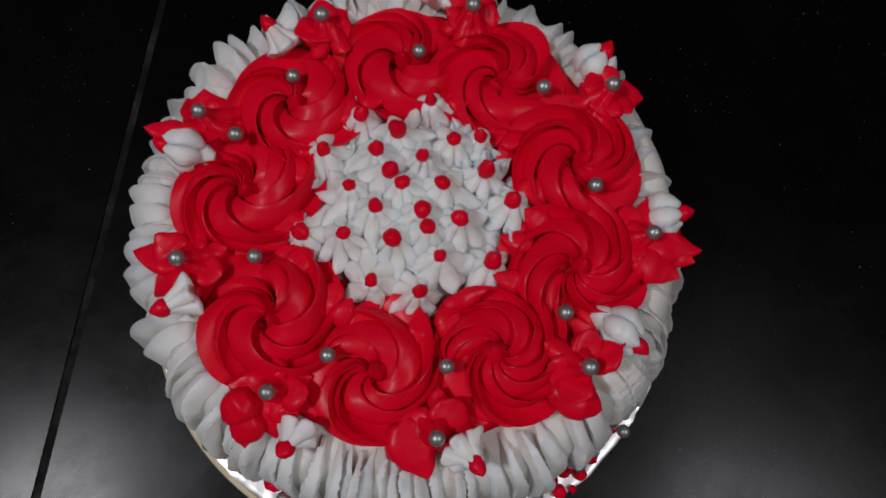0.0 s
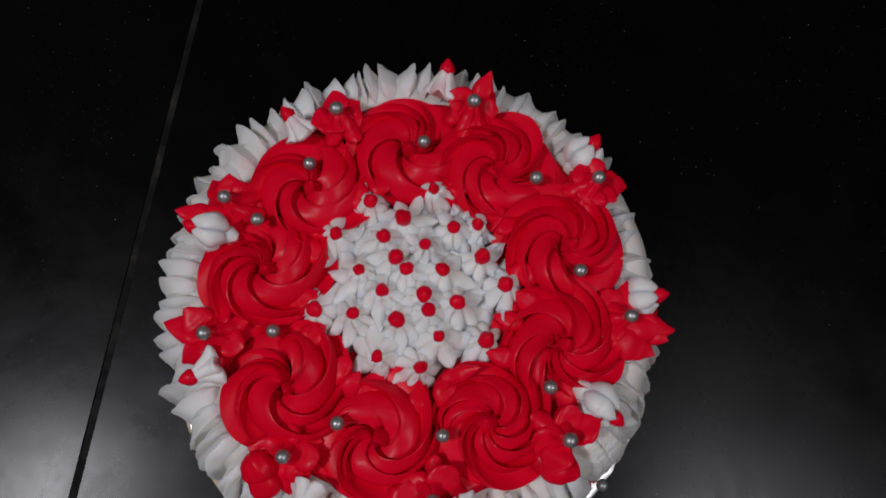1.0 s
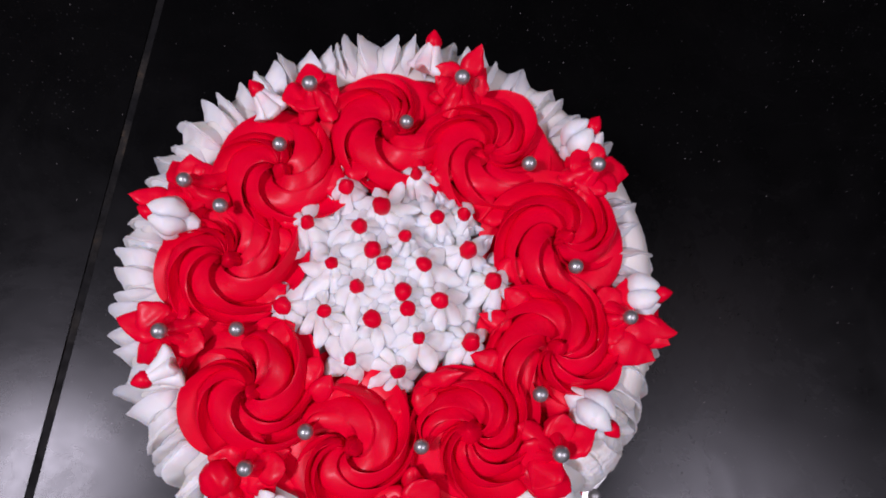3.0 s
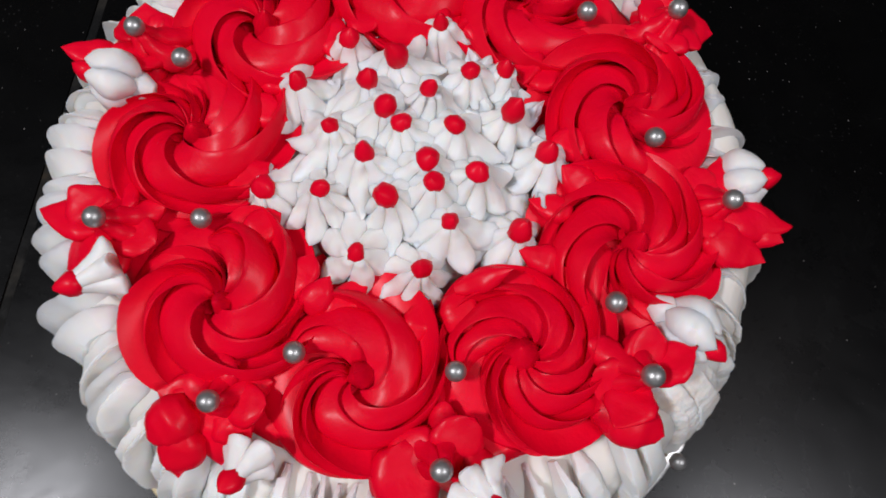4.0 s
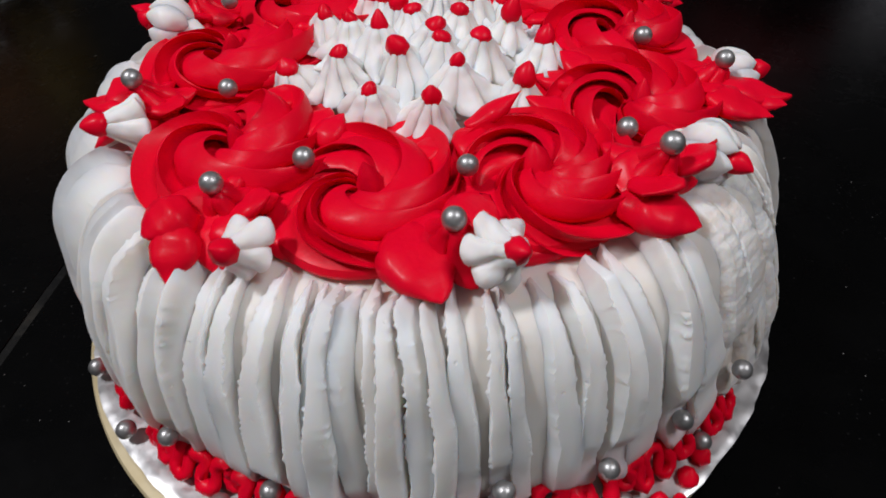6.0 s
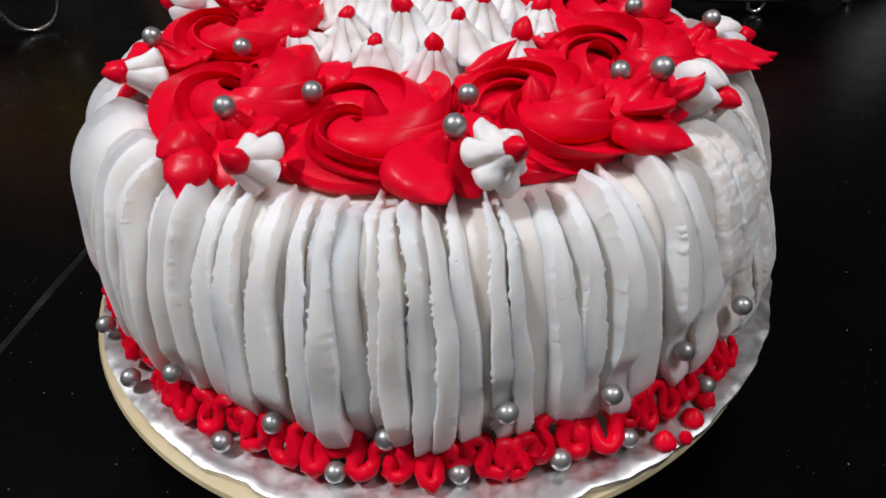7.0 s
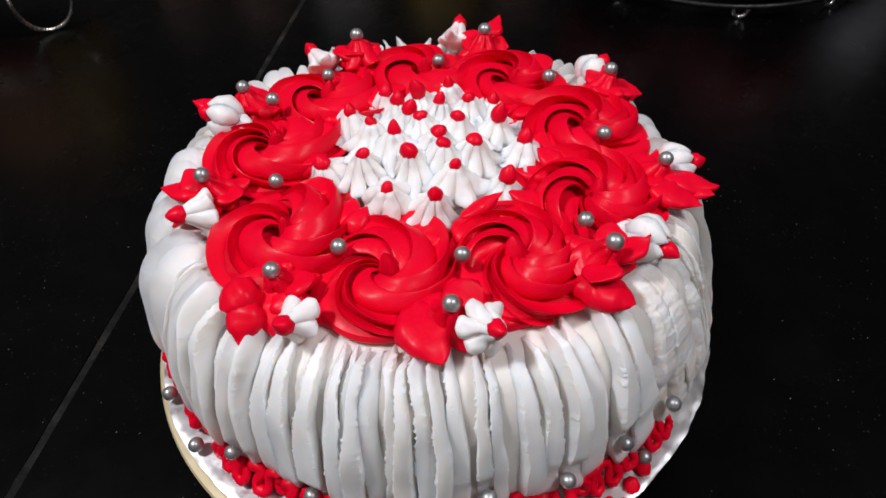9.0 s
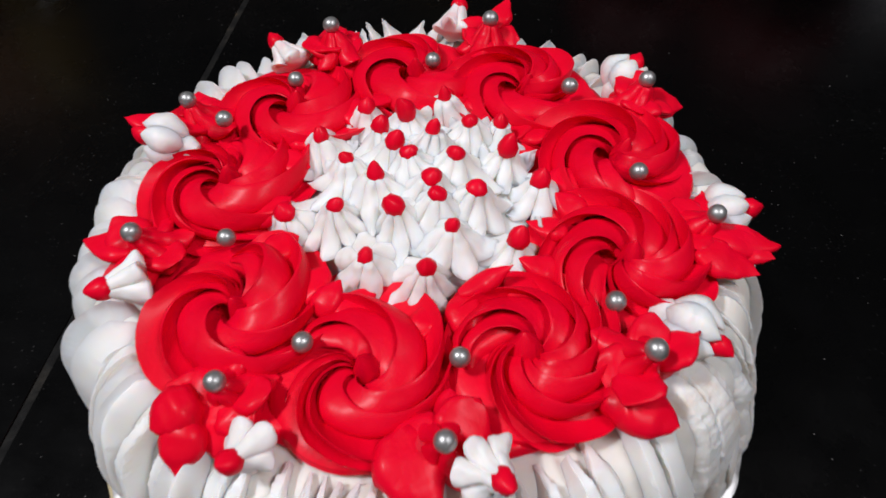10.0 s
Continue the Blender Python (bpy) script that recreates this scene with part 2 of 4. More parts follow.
def lathe(bm, profile, seg=64, wobble=None):
    """A turned body from (radius, height) pairs; the ends are closed."""
    rows = []
    for r, z in profile:
        row = []
        for k in range(seg):
            w = 2 * math.pi * k / seg
            rr = r * (1 + (wobble(w, z) if wobble else 0))
            row.append((rr * math.cos(w), rr * math.sin(w), z))
        rows.append(row)
    vs = grid(bm, rows, close_v=True)
    bm.faces.new(vs[0])
    bm.faces.new(vs[-1])


def box(bm, x0, x1, y0, y1, z0, z1, bevel=0.0):
    made = bmesh.ops.create_cube(bm, size=1.0)["verts"]
    for v in made:
        v.co = Vector(((x0 + x1) / 2 + v.co.x * (x1 - x0), (y0 + y1) / 2 + v.co.y * (y1 - y0), (z0 + z1) / 2 + v.co.z * (z1 - z0)))
    if bevel:
        edges = {e for v in made for e in v.link_edges}
        bmesh.ops.bevel(bm, geom=list(edges), offset=bevel, segments=2, affect="EDGES", profile=0.5)


def wob(p, scale, seed=0.0):
    return noise.noise(Vector((p[0] * scale + seed, p[1] * scale - seed * 0.7, p[2] * scale + 3.1 * seed)))


def polar(az, r, z=0.0):
    return Vector((r * math.cos(radians(az)), r * math.sin(radians(az)), z))


def lerp_table(table, x):
    for (x0, y0), (x1, y1) in zip(table, table[1:]):
        if x <= x1:
            k = 0 if x1 == x0 else max(0, (x - x0) / (x1 - x0))
            return y0 + (y1 - y0) * k
    return table[-1][1]


# ---- the setting ----
COUNTER = -0.024


def joint_x(y):
    return -0.1575 + 0.1167 * y


def slab(name, outer_x, side):
    bm = bmesh.new()
    g = 0.0020
    corners = [(outer_x, -0.62), (joint_x(-0.62) + side * g, -0.62), (joint_x(0.78) + side * g, 0.78), (outer_x, 0.78)]
    top = [bm.verts.new((x, y, COUNTER)) for x, y in corners]
    low = [bm.verts.new((x, y, COUNTER - 0.03)) for x, y in corners]
    bm.faces.new(top)
    bm.faces.new(low[::-1])
    for i in range(4):
        bm.faces.new((top[i], low[i], low[(i + 1) % 4], top[(i + 1) % 4]))
    bmesh.ops.bevel(bm, geom=[e for e in bm.edges if all(v.co.z > COUNTER - 0.001 for v in e.verts)], offset=0.0002, segments=1, affect="EDGES")
    ob = part(name, bm, GRANITE, smooth=False)
    return tagged(ob, "polished black granite counter slab with pale specks", "countertop", kind="structure")


slab("countertop", -1.3, -1)
slab("countertop", 1.3, 1)
bm = bmesh.new()
rows = []
for k in range(120):
    y = -0.62 + 1.4 * k / 119
    rows.append([(joint_x(y) + dx, y, COUNTER - 0.0006 + 0.0005 * wob((dx * 9, y, 0), 90)) for dx in (-0.0040, -0.0020, 0.0, 0.0020, 0.0040)])
grid(bm, rows)
tagged(part("countertop_joint", bm, GROUT), "dark filled joint between two counter slabs", "joint", kind="structure")

bm = bmesh.new()
box(bm, -1.28, 1.28, -0.58, 0.775, -0.9, COUNTER - 0.0305)
tagged(part("counter_base", bm, PLASTER, smooth=False), "plain dim painted base under the counter slabs", "counter base", kind="structure")
bm = bmesh.new()
box(bm, -1.6, 1.6, 0.782, 0.90, -0.9, 2.2)
tagged(part("wall_back", bm, PLASTER, smooth=False), "plain painted kitchen wall, out of view", "wall", kind="structure")
bm = bmesh.new()
box(bm, -1.72, -1.6, -1.9, 0.9, -0.9, 2.2)
tagged(part("wall_west", bm, PLASTER, smooth=False), "plain painted kitchen wall, out of view", "wall", kind="structure")
bm = bmesh.new()
box(bm, 1.6, 1.72, -1.9, 0.9, -0.9, 2.2)
tagged(part("wall_east", bm, PLASTER, smooth=False), "plain painted kitchen wall, out of view", "wall", kind="structure")
# added unseen wall, kept pale to bounce light onto the cake's front
bm = bmesh.new()
box(bm, -1.6, 1.6, -2.02, -1.9, -0.9, 2.2)
tagged(part("wall_front_fill", bm, FILL_WALL, smooth=False), "plain painted kitchen wall, out of view", "wall", kind="structure")
bm = bmesh.new()
box(bm, -1.72, 1.72, -2.02, 0.9, 2.2, 2.3)
tagged(part("ceiling", bm, CEILING, smooth=False), "plain dim painted ceiling", "ceiling", kind="structure")
bm = bmesh.new()
box(bm, -1.72, 1.72, -2.02, 0.9, -1.0, -0.9)
tagged(part("floor", bm, FLOOR, smooth=False), "plain stone kitchen floor", "floor", kind="structure")

# ---- the stand and the cake board ----
stand = new("cake_turntable")
stand.location = (-0.0014, -0.0108, COUNTER)
tagged(stand, "low dark plastic turntable hidden under the cake board", "turntable")
bm = bmesh.new()
lathe(bm, [(0.060, 0.0), (0.062, 0.0015), (0.060, 0.006), (0.030, 0.009), (0.028, 0.0155)], 80)
part("foot", bm, BLACK, stand, sharp=40)
bm = bmesh.new()
lathe(bm, [(0.030, 0.0158), (0.076, 0.0170), (0.078, 0.0190), (0.077, 0.0232), (0.075, 0.0238)], 96)
part("disc", bm, BLACK, stand, sharp=40)

board = new("cake_board")
tagged(board, "round cream cake board covered with crumpled silver foil", "cake board")
bm = bmesh.new()
lathe(bm, [(0.1118, 0.0), (0.1136, 0.0008), (0.1142, 0.0026), (0.1136, 0.0040), (0.1110, 0.0046)], 160)
bmesh.ops.translate(bm, vec=(-0.0024, -0.0112, 0), verts=bm.verts)
part("base", bm, CREAM, board, "cream coloured round board edge", sharp=40)
bm = bmesh.new()
rows = []
SEG = 220
for j, r in enumerate([0.0, 0.03, 0.06, 0.09, 0.100, 0.104, 0.107, 0.1095, 0.1115, 0.1130, 0.1145, 0.1156, 0.1154]):
    row = []
    for k in range(SEG):
        w = 2 * math.pi * k / SEG
        c = (math.cos(w), math.sin(w), 0)
        edge = max(0, (r - 0.106) / 0.0096)
        rr = max(r, 0.0005) + edge * (0.0012 * wob(c, 9, 2.0) + 0.0006 * wob(c, 31, 5.0))
        p = (rr * c[0], rr * c[1], 0)
        z = 0.0074 + edge * (0.0007 * wob(p, 160, 1.0) + 0.0006 * wob(p, 330, 4.0))
        if j == 12:
            z = 0.0047
        elif j == 11:
            z -= 0.0004
        row.append((rr * c[0], rr * c[1], z))
    rows.append(row)
vs = grid(bm, rows, close_v=True)
bm.faces.new(vs[0])
bmesh.ops.translate(bm, vec=(0.0004, -0.0076, 0), verts=bm.verts)
part("foil", bm, FOIL, board, "crinkled silver foil cover", sharp=50)

# ---- the cake ----
cake = new("cake")
tagged(cake, "white cream cake with piped ruffles and red roses on foil", "cake")
OUTER = [(0.1078, 0.0080), (0.1102, 0.0125), (0.1122, 0.019), (0.1128, 0.027), (0.1111, 0.042), (0.1083, 0.055), (0.1043, 0.0655), (0.0985, 0.0725), (0.0910, 0.0755), (0.0830, 0.0760)]
LENGTHS = [0.0]
for (r0, z0), (r1, z1) in zip(OUTER, OUTER[1:]):
    LENGTHS.append(LENGTHS[-1] + math.hypot(r1 - r0, z1 - z0))


def outer_point(d):
    """A point of the crest line at a length along it, rounded between the given places."""
    d = min(max(d, 0.0), LENGTHS[-1])
    i = max(k for k in range(len(LENGTHS) - 1) if LENGTHS[k] <= d + 1e-12)
    k = (d - LENGTHS[i]) / (LENGTHS[i + 1] - LENGTHS[i])
    p0, p1, p2, p3 = [Vector(OUTER[min(max(q, 0), len(OUTER) - 1)]) for q in (i - 1, i, i + 1, i + 2)]
    return 0.5 * (2 * p1 + (p2 - p0) * k + (2 * p0 - 5 * p1 + 4 * p2 - p3) * k ** 2 + (3 * p1 - p0 - 3 * p2 + p3) * k ** 3)


def outer_at(u):
    """Place and slope of the ruffles' crest, from the foot (0) over the shoulder (1)."""
    d = u * LENGTHS[-1]
    t = (outer_point(d + 0.004) - outer_point(d - 0.004)).normalized()
    return outer_point(d), Vector((t.y, -t.x))


bm = bmesh.new()
profile = []
for k in range(25):
    p, n = outer_at(k / 24)
    q = p - n * 0.0052
    profile.append((q.x, q.y))
profile += [(0.06, 0.0712), (0.03, 0.0720), (0.002, 0.0722)]
lathe(bm, [(0.09, 0.0074)] + profile, 150, lambda w, z: 0.006 * wob((math.cos(w), math.sin(w), z * 12), 6))
part("body", bm, GROOVE_TINT, cake, "smooth white whipped cream coat", sharp=60)


PEARLS_ON_GAPS = [(-0.0338, 0.0694, 0.0902), (0.0217, 0.0754, 0.0893), (0.0722, 0.0445, 0.0883), (0.0836, -0.0106, 0.0859), (0.0577, -0.0572, 0.0913), (0.0088, -0.0793, 0.0885), (-0.0455, -0.0651, 0.0866), (-0.0779, -0.0216, 0.0873), (-0.0751, 0.0313, 0.0885)]
PEARLS_ON_ROSES = [(0.0018, 0.0591, 0.0837), (0.0475, 0.0447, 0.0849), (0.0648, 0.0072, 0.0839), (0.0525, -0.0381, 0.0823), (0.0119, -0.0567, 0.0849), (-0.0270, -0.0531, 0.0845), (-0.0533, -0.0197, 0.0831), (-0.0616, 0.0226, 0.0886), (-0.0440, 0.0480, 0.0836)]
PEARLS_AT_FOOT = [(-0.0372, -0.1048, 0.0202), (-0.0085, -0.1097, 0.0205), (0.0204, -0.1092, 0.0295), (0.0462, -0.1023, 0.0278), (0.0662, -0.0901, 0.03), (-0.0658, -0.0916, 0.0238), (0.0838, -0.0772, 0.0336)]
PEARLS_ON_FOIL = [(-0.0522, -0.1038, 0.0112), (-0.0215, -0.1128, 0.0112), (0.0092, -0.1130, 0.0112), (0.0343, -0.1089, 0.0112), (0.0768, -0.0852, 0.0112), (-0.0840, -0.0826, 0.0118), (0.0524, -0.1025, 0.0112), (-0.0998, -0.0612, 0.0118)]


def ruffle(az, width, depth, lean, seed, rough=0.0, keen=0.0):
    """One upright piped ribbon of cream with thin uneven edges, from the foot over the shoulder."""
    bm = bmesh.new()
    rows = []
    steps = 120
    rs = random.Random(int(seed * 100))
    bead = [rs.uniform(0, 1) ** 2 for _ in range(2 * steps + 4)]
    flick = 0.0062 * rs.uniform(0, 1) ** 1.4 if -132 < az < -44 else 0.0
    crown = rs.uniform(0.955, 1.0) if flick else 1.0
    for k in range(steps + 1):
        u = k / steps * crown
        p, n = outer_at(u)
        inset = max(0.0, 1 - ((az + 8) / 48) ** 2) if -56 < az < 40 else 0.0
        p = Vector((p.x + inset * (0.0028 - 0.0070 * min(1.0, max(0.0, (u - 0.15) / 0.35))), p.y))
        swell = max(0.0, 1 - ((az + 28) / 21) ** 2) if -49 < az < -7 else 0.0
        p.x += 0.0034 * swell * min(1.0, u / 0.25) * min(1.0, max(0.0, (0.85 - u) / 0.3))
        fade = min(1.0, 0.55 + k / steps * 4) * min(1.0, (steps - k) / 13 + 0.12)
        grow = 0.75 + 0.35 * math.sin(math.pi * min(1, k / steps * 1.15 + 0.1))
        swing = 0.0017 * wob((u * 2.2, seed, 0), 1.0, seed) + 0.0008 * wob((u * 7, seed, 4), 1.0, seed)
        w = width * grow * (0.55 + 0.45 * fade) * (1 + 0.25 * wob((u * 5, seed, 2), 1.0, seed))
        low = min(1.0, u / 0.17)
        low = low * low * (3 - 2 * low)
        w *= 0.42 + 0.58 * low
        d = depth * fade * (0.45 + 0.55 * low) * (1 + 0.22 * wob((u * 4, seed, 7), 1.0, seed))
        for px, py, pz in PEARLS_AT_FOOT:
            off = math.hypot(((math.degrees(math.atan2(py, px)) - az + 180) % 360 - 180) * 0.00195, pz - p.y)
            g = min(1.0, max(0.0, (off - 0.002) / 0.010))
            d *= 0.50 + 0.50 * g * g * (3 - 2 * g)
        le = lean * fade * (0.6 + 0.7 * wob((u * 3.1, seed, 9), 1.0, seed) + 0.4)
        jag = [0.00032 * wob((u * 40, seed, q), 1.0, seed) + 0.0003 * wob((u * 95, seed, q), 1.0, seed) + sg * 0.00095 * bead[2 * k + (sg > 0)] * max(0, min(1, 0.5 + 2 * wob((u * 9, seed, q), 1.0, seed))) for q, sg in ((1.3, -1), (5.7, 1))]
        tilt = 0.16 * math.copysign(1, lean)
        c = lerp_table([(0, 0.40), (0.42, 0.41), (0.66, 0.33), (1.0, 0.27)], u)
        rise = min(1.0, max(0.0, (u - (0.52 - 0.44 * keen)) / 0.28)) * keen
        jag = [j * (1 - 0.5 * rise) for j in jag]
        c *= 1 - 0.78 * rise
        d *= 1 + 0.06 * rise
        groove = min(1.0, max(0.0, (-112 - az) / 10)) * (1 - rise) * low if az > -170 else 0.0
        end = min(1.0, max(0.0, (k / steps - 0.84) / 0.16))
        if flick:
            d += flick * end * end
            w *= 1 - 0.55 * end
        section = [(-0.56 * w, -0.0034), (-0.47 * w + le * 0.2, d * 0.30), (-(c + 0.05) * w + le * 0.6, d * 0.70), (-c * w + le * 0.95 + jag[0], d * 0.96), (-c * 0.8 * w + le + jag[0] * 0.3, d * (1.0 - tilt * 0.4)),
                   (le, d * (1.02 - 0.30 * groove)), (c * 0.8 * w + le + jag[1] * 0.3, d * (1.0 + tilt * 0.4)), (c * w + le * 0.95 + jag[1], d * (0.96 + tilt * 0.4)),
                   ((c + 0.05) * w + le * 0.6, d * 0.70), (0.47 * w + le * 0.2, d * 0.30), (0.56 * w, -0.0034)]
        row = []
        for x, y in section:
            if rough:
                y += rough * (1.1 * wob((x, u * 0.11, seed * 3), 110, seed) - 3.0 * max(0, wob((x, u * 0.11, seed * 3), 420, seed) - 0.12) + 0.6 * wob((x, u * 0.11, seed), 800, seed))
            q = p + n * (y - 0.0068)
            ang = radians(az) + (x + swing) / max(q.x, 0.04)
            row.append((q.x * math.cos(ang) - 0.0014 * min(1, max(0, q.y / 0.05)), q.x * math.sin(ang), max(q.y, 0.0078)))
        rows.append(row)
    vs = grid(bm, rows)
    bm.faces.new(vs[0])
    bm.faces.new(vs[-1])
    return part("ruffle", bm, CRUMBLED_SHADED, cake, "torn crumbly patch of the cream coat") if rough else part("ruffle", bm, WHITE, cake, sharp=40)


rnd = random.Random(7)
FRONT = [-136.7, -132.2, -127.4, -122.5, -118.0, -114.2, -108.8, -104.9, -102.3, -99.5, -96.4, -93.8, -91.2, -87.8, -85.8, -83.0, -78.8, -75.8, -72.4, -68.4, -64.1, -58.7, -52.2, -47.0, -42.0]
azimuths = sorted(FRONT)
a = azimuths[-1] + 5.0
while a < azimuths[0] + 360 - 3.5:
    azimuths.append(a)
    a += rnd.uniform(3.4, 5.4)
for n, az in enumerate(azimuths):
    gap = azimuths[n + 1] - az if n + 1 < len(azimuths) else 4.5
    back = az - azimuths[n - 1] if n else 4.5
    w = radians((gap + back) / 2) * 0.111 * rnd.uniform(0.70, 1.18)
    torn = -44 < az < -17
    ruffle(az, w * (1.45 if torn else 1.0), 0.0058 if torn else rnd.uniform(0.0044, 0.0084), (1 if wob((az * 0.05, 0, 0), 1.0, 4.0) + rnd.uniform(-0.35, 0.35) > 0 else -1) * rnd.uniform(0.0008, 0.0036), n * 1.37 + 0.4, 0.0004 if torn else 0.0, keen=0.0 if -124 < az < -44 else 0.2 if -158 < az < -30 else 1.0)

# low beds of cream under the roses and under the flowers
bm = bmesh.new()
rows = []
for r, z in [(0.034, 0.070), (0.040, 0.0725), (0.050, 0.0740), (0.062, 0.0745), (0.072, 0.0745), (0.078, 0.0750), (0.081, 0.0735), (0.080, 0.0705)]:
    row = []
    for k in range(140):
        w = 2 * math.pi * k / 140
        rr = r + 0.002 * wob((math.cos(w), math.sin(w), r * 20), 7)
        row.append((rr * math.cos(w), rr * math.sin(w), z + 0.0034 * wob((rr * math.cos(w), rr * math.sin(w), 0), 120)))
    rows.append(row)
grid(bm, rows, close_v=True)
part("rose_bed", bm, RED, cake, "uneven ring of red cream under the roses")
bm = bmesh.new()
lathe(bm, [(0.0335, 0.071), (0.0325, 0.0770), (0.0285, 0.0786), (0.021, 0.0814), (0.012, 0.0832), (0.001, 0.0837)], 72, lambda w, z: 0.06 * wob((math.cos(w), math.sin(w), z * 40), 4))
part("flower_bed", bm, WHITE, cake, "low white cream mound under the flowers")


def join(bm, other):
    """Adds another bmesh's faces to this one."""
    me = bpy.data.meshes.new("joined")
    other.to_mesh(me)
    other.free()
    bm.from_mesh(me)
    bpy.data.meshes.remove(me)


def tip_shape(r, h, seed):
    """A small pointed dab of red cream."""
    bm = bmesh.new()
    prof = [(0.55, -0.35), (0.92, -0.1), (1.0, 0.18), (0.86, 0.48), (0.52, 0.76), (0.2, 0.93), (0.03, 1.0)]
    lathe(bm, [(r * a, h * b) for a, b in prof], 14, lambda w, z: 0.24 * wob((math.cos(w), math.sin(w), z * 200), 1.5, seed))
    for v in bm.verts:
        v.co.x += 0.35 * r * max(0, v.co.z / h) ** 2 * math.cos(seed)
        v.co.y += 0.35 * r * max(0, v.co.z / h) ** 2 * math.sin(seed)
    return bm


def roughen(bm, amp, scale, seed):
    """Uneven lumps on a cream surface."""
    bm.normal_update()
    moves = [(v, v.normal * amp * (wob(v.co, scale, seed) + 0.5 * wob(v.co, scale * 2.3, seed + 3))) for v in bm.verts]
    for v, d in moves:
        v.co += d


ROPE_OFFSET = [(0, 0.05), (0.16, 0.24), (0.34, 0.48), (0.6, 0.55), (0.88, 0.57), (1.0, 0.66)]
ROPE_WIDTH = [(0, 0.10), (0.16, 0.26), (0.34, 0.40), (0.86, 0.43), (0.95, 0.33), (1.0, 0.12)]
ROPE_RISE = [(0, 0.40), (0.2, 0.44), (0.85, 0.42), (1.0, 0.30)]
# one ridge across: along (in ridge widths, from the heart outwards) and out from the rope's core
RIDGE = [(0.26, 0.30), (0.15, 0.54), (-0.02, 0.86), (-0.15, 1.08), (-0.18, 1.15), (-0.13, 1.14), (0.0, 1.04), (0.18, 0.93), (0.42, 0.81), (0.68, 0.68), (0.95, 0.52), (1.2, 0.36)]


def rosette(centre, size, height, tail, heart, seed, twist=420.0, tilt=2.0):
    """A piped rose: one thick ridged rope of cream, wound once and a bit round its heart and ending at the tail (degrees).
    Each ridge of the rope is a petal."""
    rr = random.Random(seed)
    out = Vector((centre[0], centre[1], 0)).normalized()
    place = Matrix.Translation((centre[0], centre[1], 0.0725)) @ Matrix.Rotation(radians(tilt), 4, Vector((-out.y, out.x, 0)))
    bm = bmesh.new()
    lathe(bm, [(size * s, height * h) for s, h in ((0.93, 0.04), (0.95, 0.16), (0.92, 0.30), (0.80, 0.42), (0.6, 0.44), (0.45, 0.42), (0.3, 0.36), (0.15, 0.34), (0.01, 0.34))], 56, lambda w, z: 0.06 * wob((math.cos(w), math.sin(w), 0), 1.6, seed))
    roughen(bm, size * 0.03, 1.6 / size, seed)
    bm.transform(place)
    rose = part("rose", bm, RED, cake, "piped red cream rose with winding petals", sharp=40)
    bm = tip_shape(heart[2] * 0.00118, height * heart[3], seed)
    roughen(bm, 0.0004, 180, seed)
    bm.transform(place @ Matrix.Translation((0.001 * heart[1] * math.cos(radians(heart[0])), 0.001 * heart[1] * math.sin(radians(heart[0])), height * 0.32)))
    part("heart", bm, RED, rose)
    starts, edge = [], 225.0 + twist
    while edge > -30:
        starts.append((edge, rr.choice((36, 44, 52, 60, 76))))
        edge -= starts[-1][1]
    K = 96
    for n, (start, step) in enumerate(starts):
        gain, flare = rr.uniform(0.90, 1.08), rr.uniform(0.0, 0.30)
        rows = []
        for k in range(K + 1):
            u = k / K
            at = start - twist * u + 12 * wob((u * 2.5, n * 0.3, 0), 1.0, seed)
            if at > 228 or at < -40:
                continue
            phi = radians(tail - 425 * (1 - u))
            rho, a = size * lerp_table(ROPE_OFFSET, u), size * lerp_table(ROPE_WIDTH, u)
            rho *= 1 + 0.07 * wob((math.cos(phi), math.sin(phi), 0), 1.1, seed + 2)
            zc, zs = height * lerp_table(ROPE_RISE, u), height * 0.55 * min(1.0, a / (0.42 * size)) ** 0.6
            amp = max(0.5, min(1.15, 0.9 + 0.7 * wob((u * 2.6, n, 0), 1.0, seed + 5))) * min(1.0, u / 0.10 + 0.2, (1 - u) / 0.10 + 0.15)
            row = []
            for x, y in RIDGE:
                psi = radians(max(-60.0, min(232.0, at - step * x)))
                g = gain * (0.62 + (y - 0.62) * amp)
                if psi < radians(45):
                    g *= 1 + flare * min(1.0, (radians(45) - psi) / 0.9)
                r = rho + a * g * math.cos(psi)
                row.append((r * math.cos(phi), r * math.sin(phi), zc + zs * g * math.sin(psi)))
            rows.append(row)
        if len(rows) < 8:
            continue
        bm = bmesh.new()
        vs = grid(bm, rows)
        bm.faces.new(vs[0])
        bm.faces.new(vs[-1])
        roughen(bm, size * 0.014, 2.2 / size, seed)
        bm.transform(place)
        part("petal", bm, RED, rose, sharp=38)
    return rose


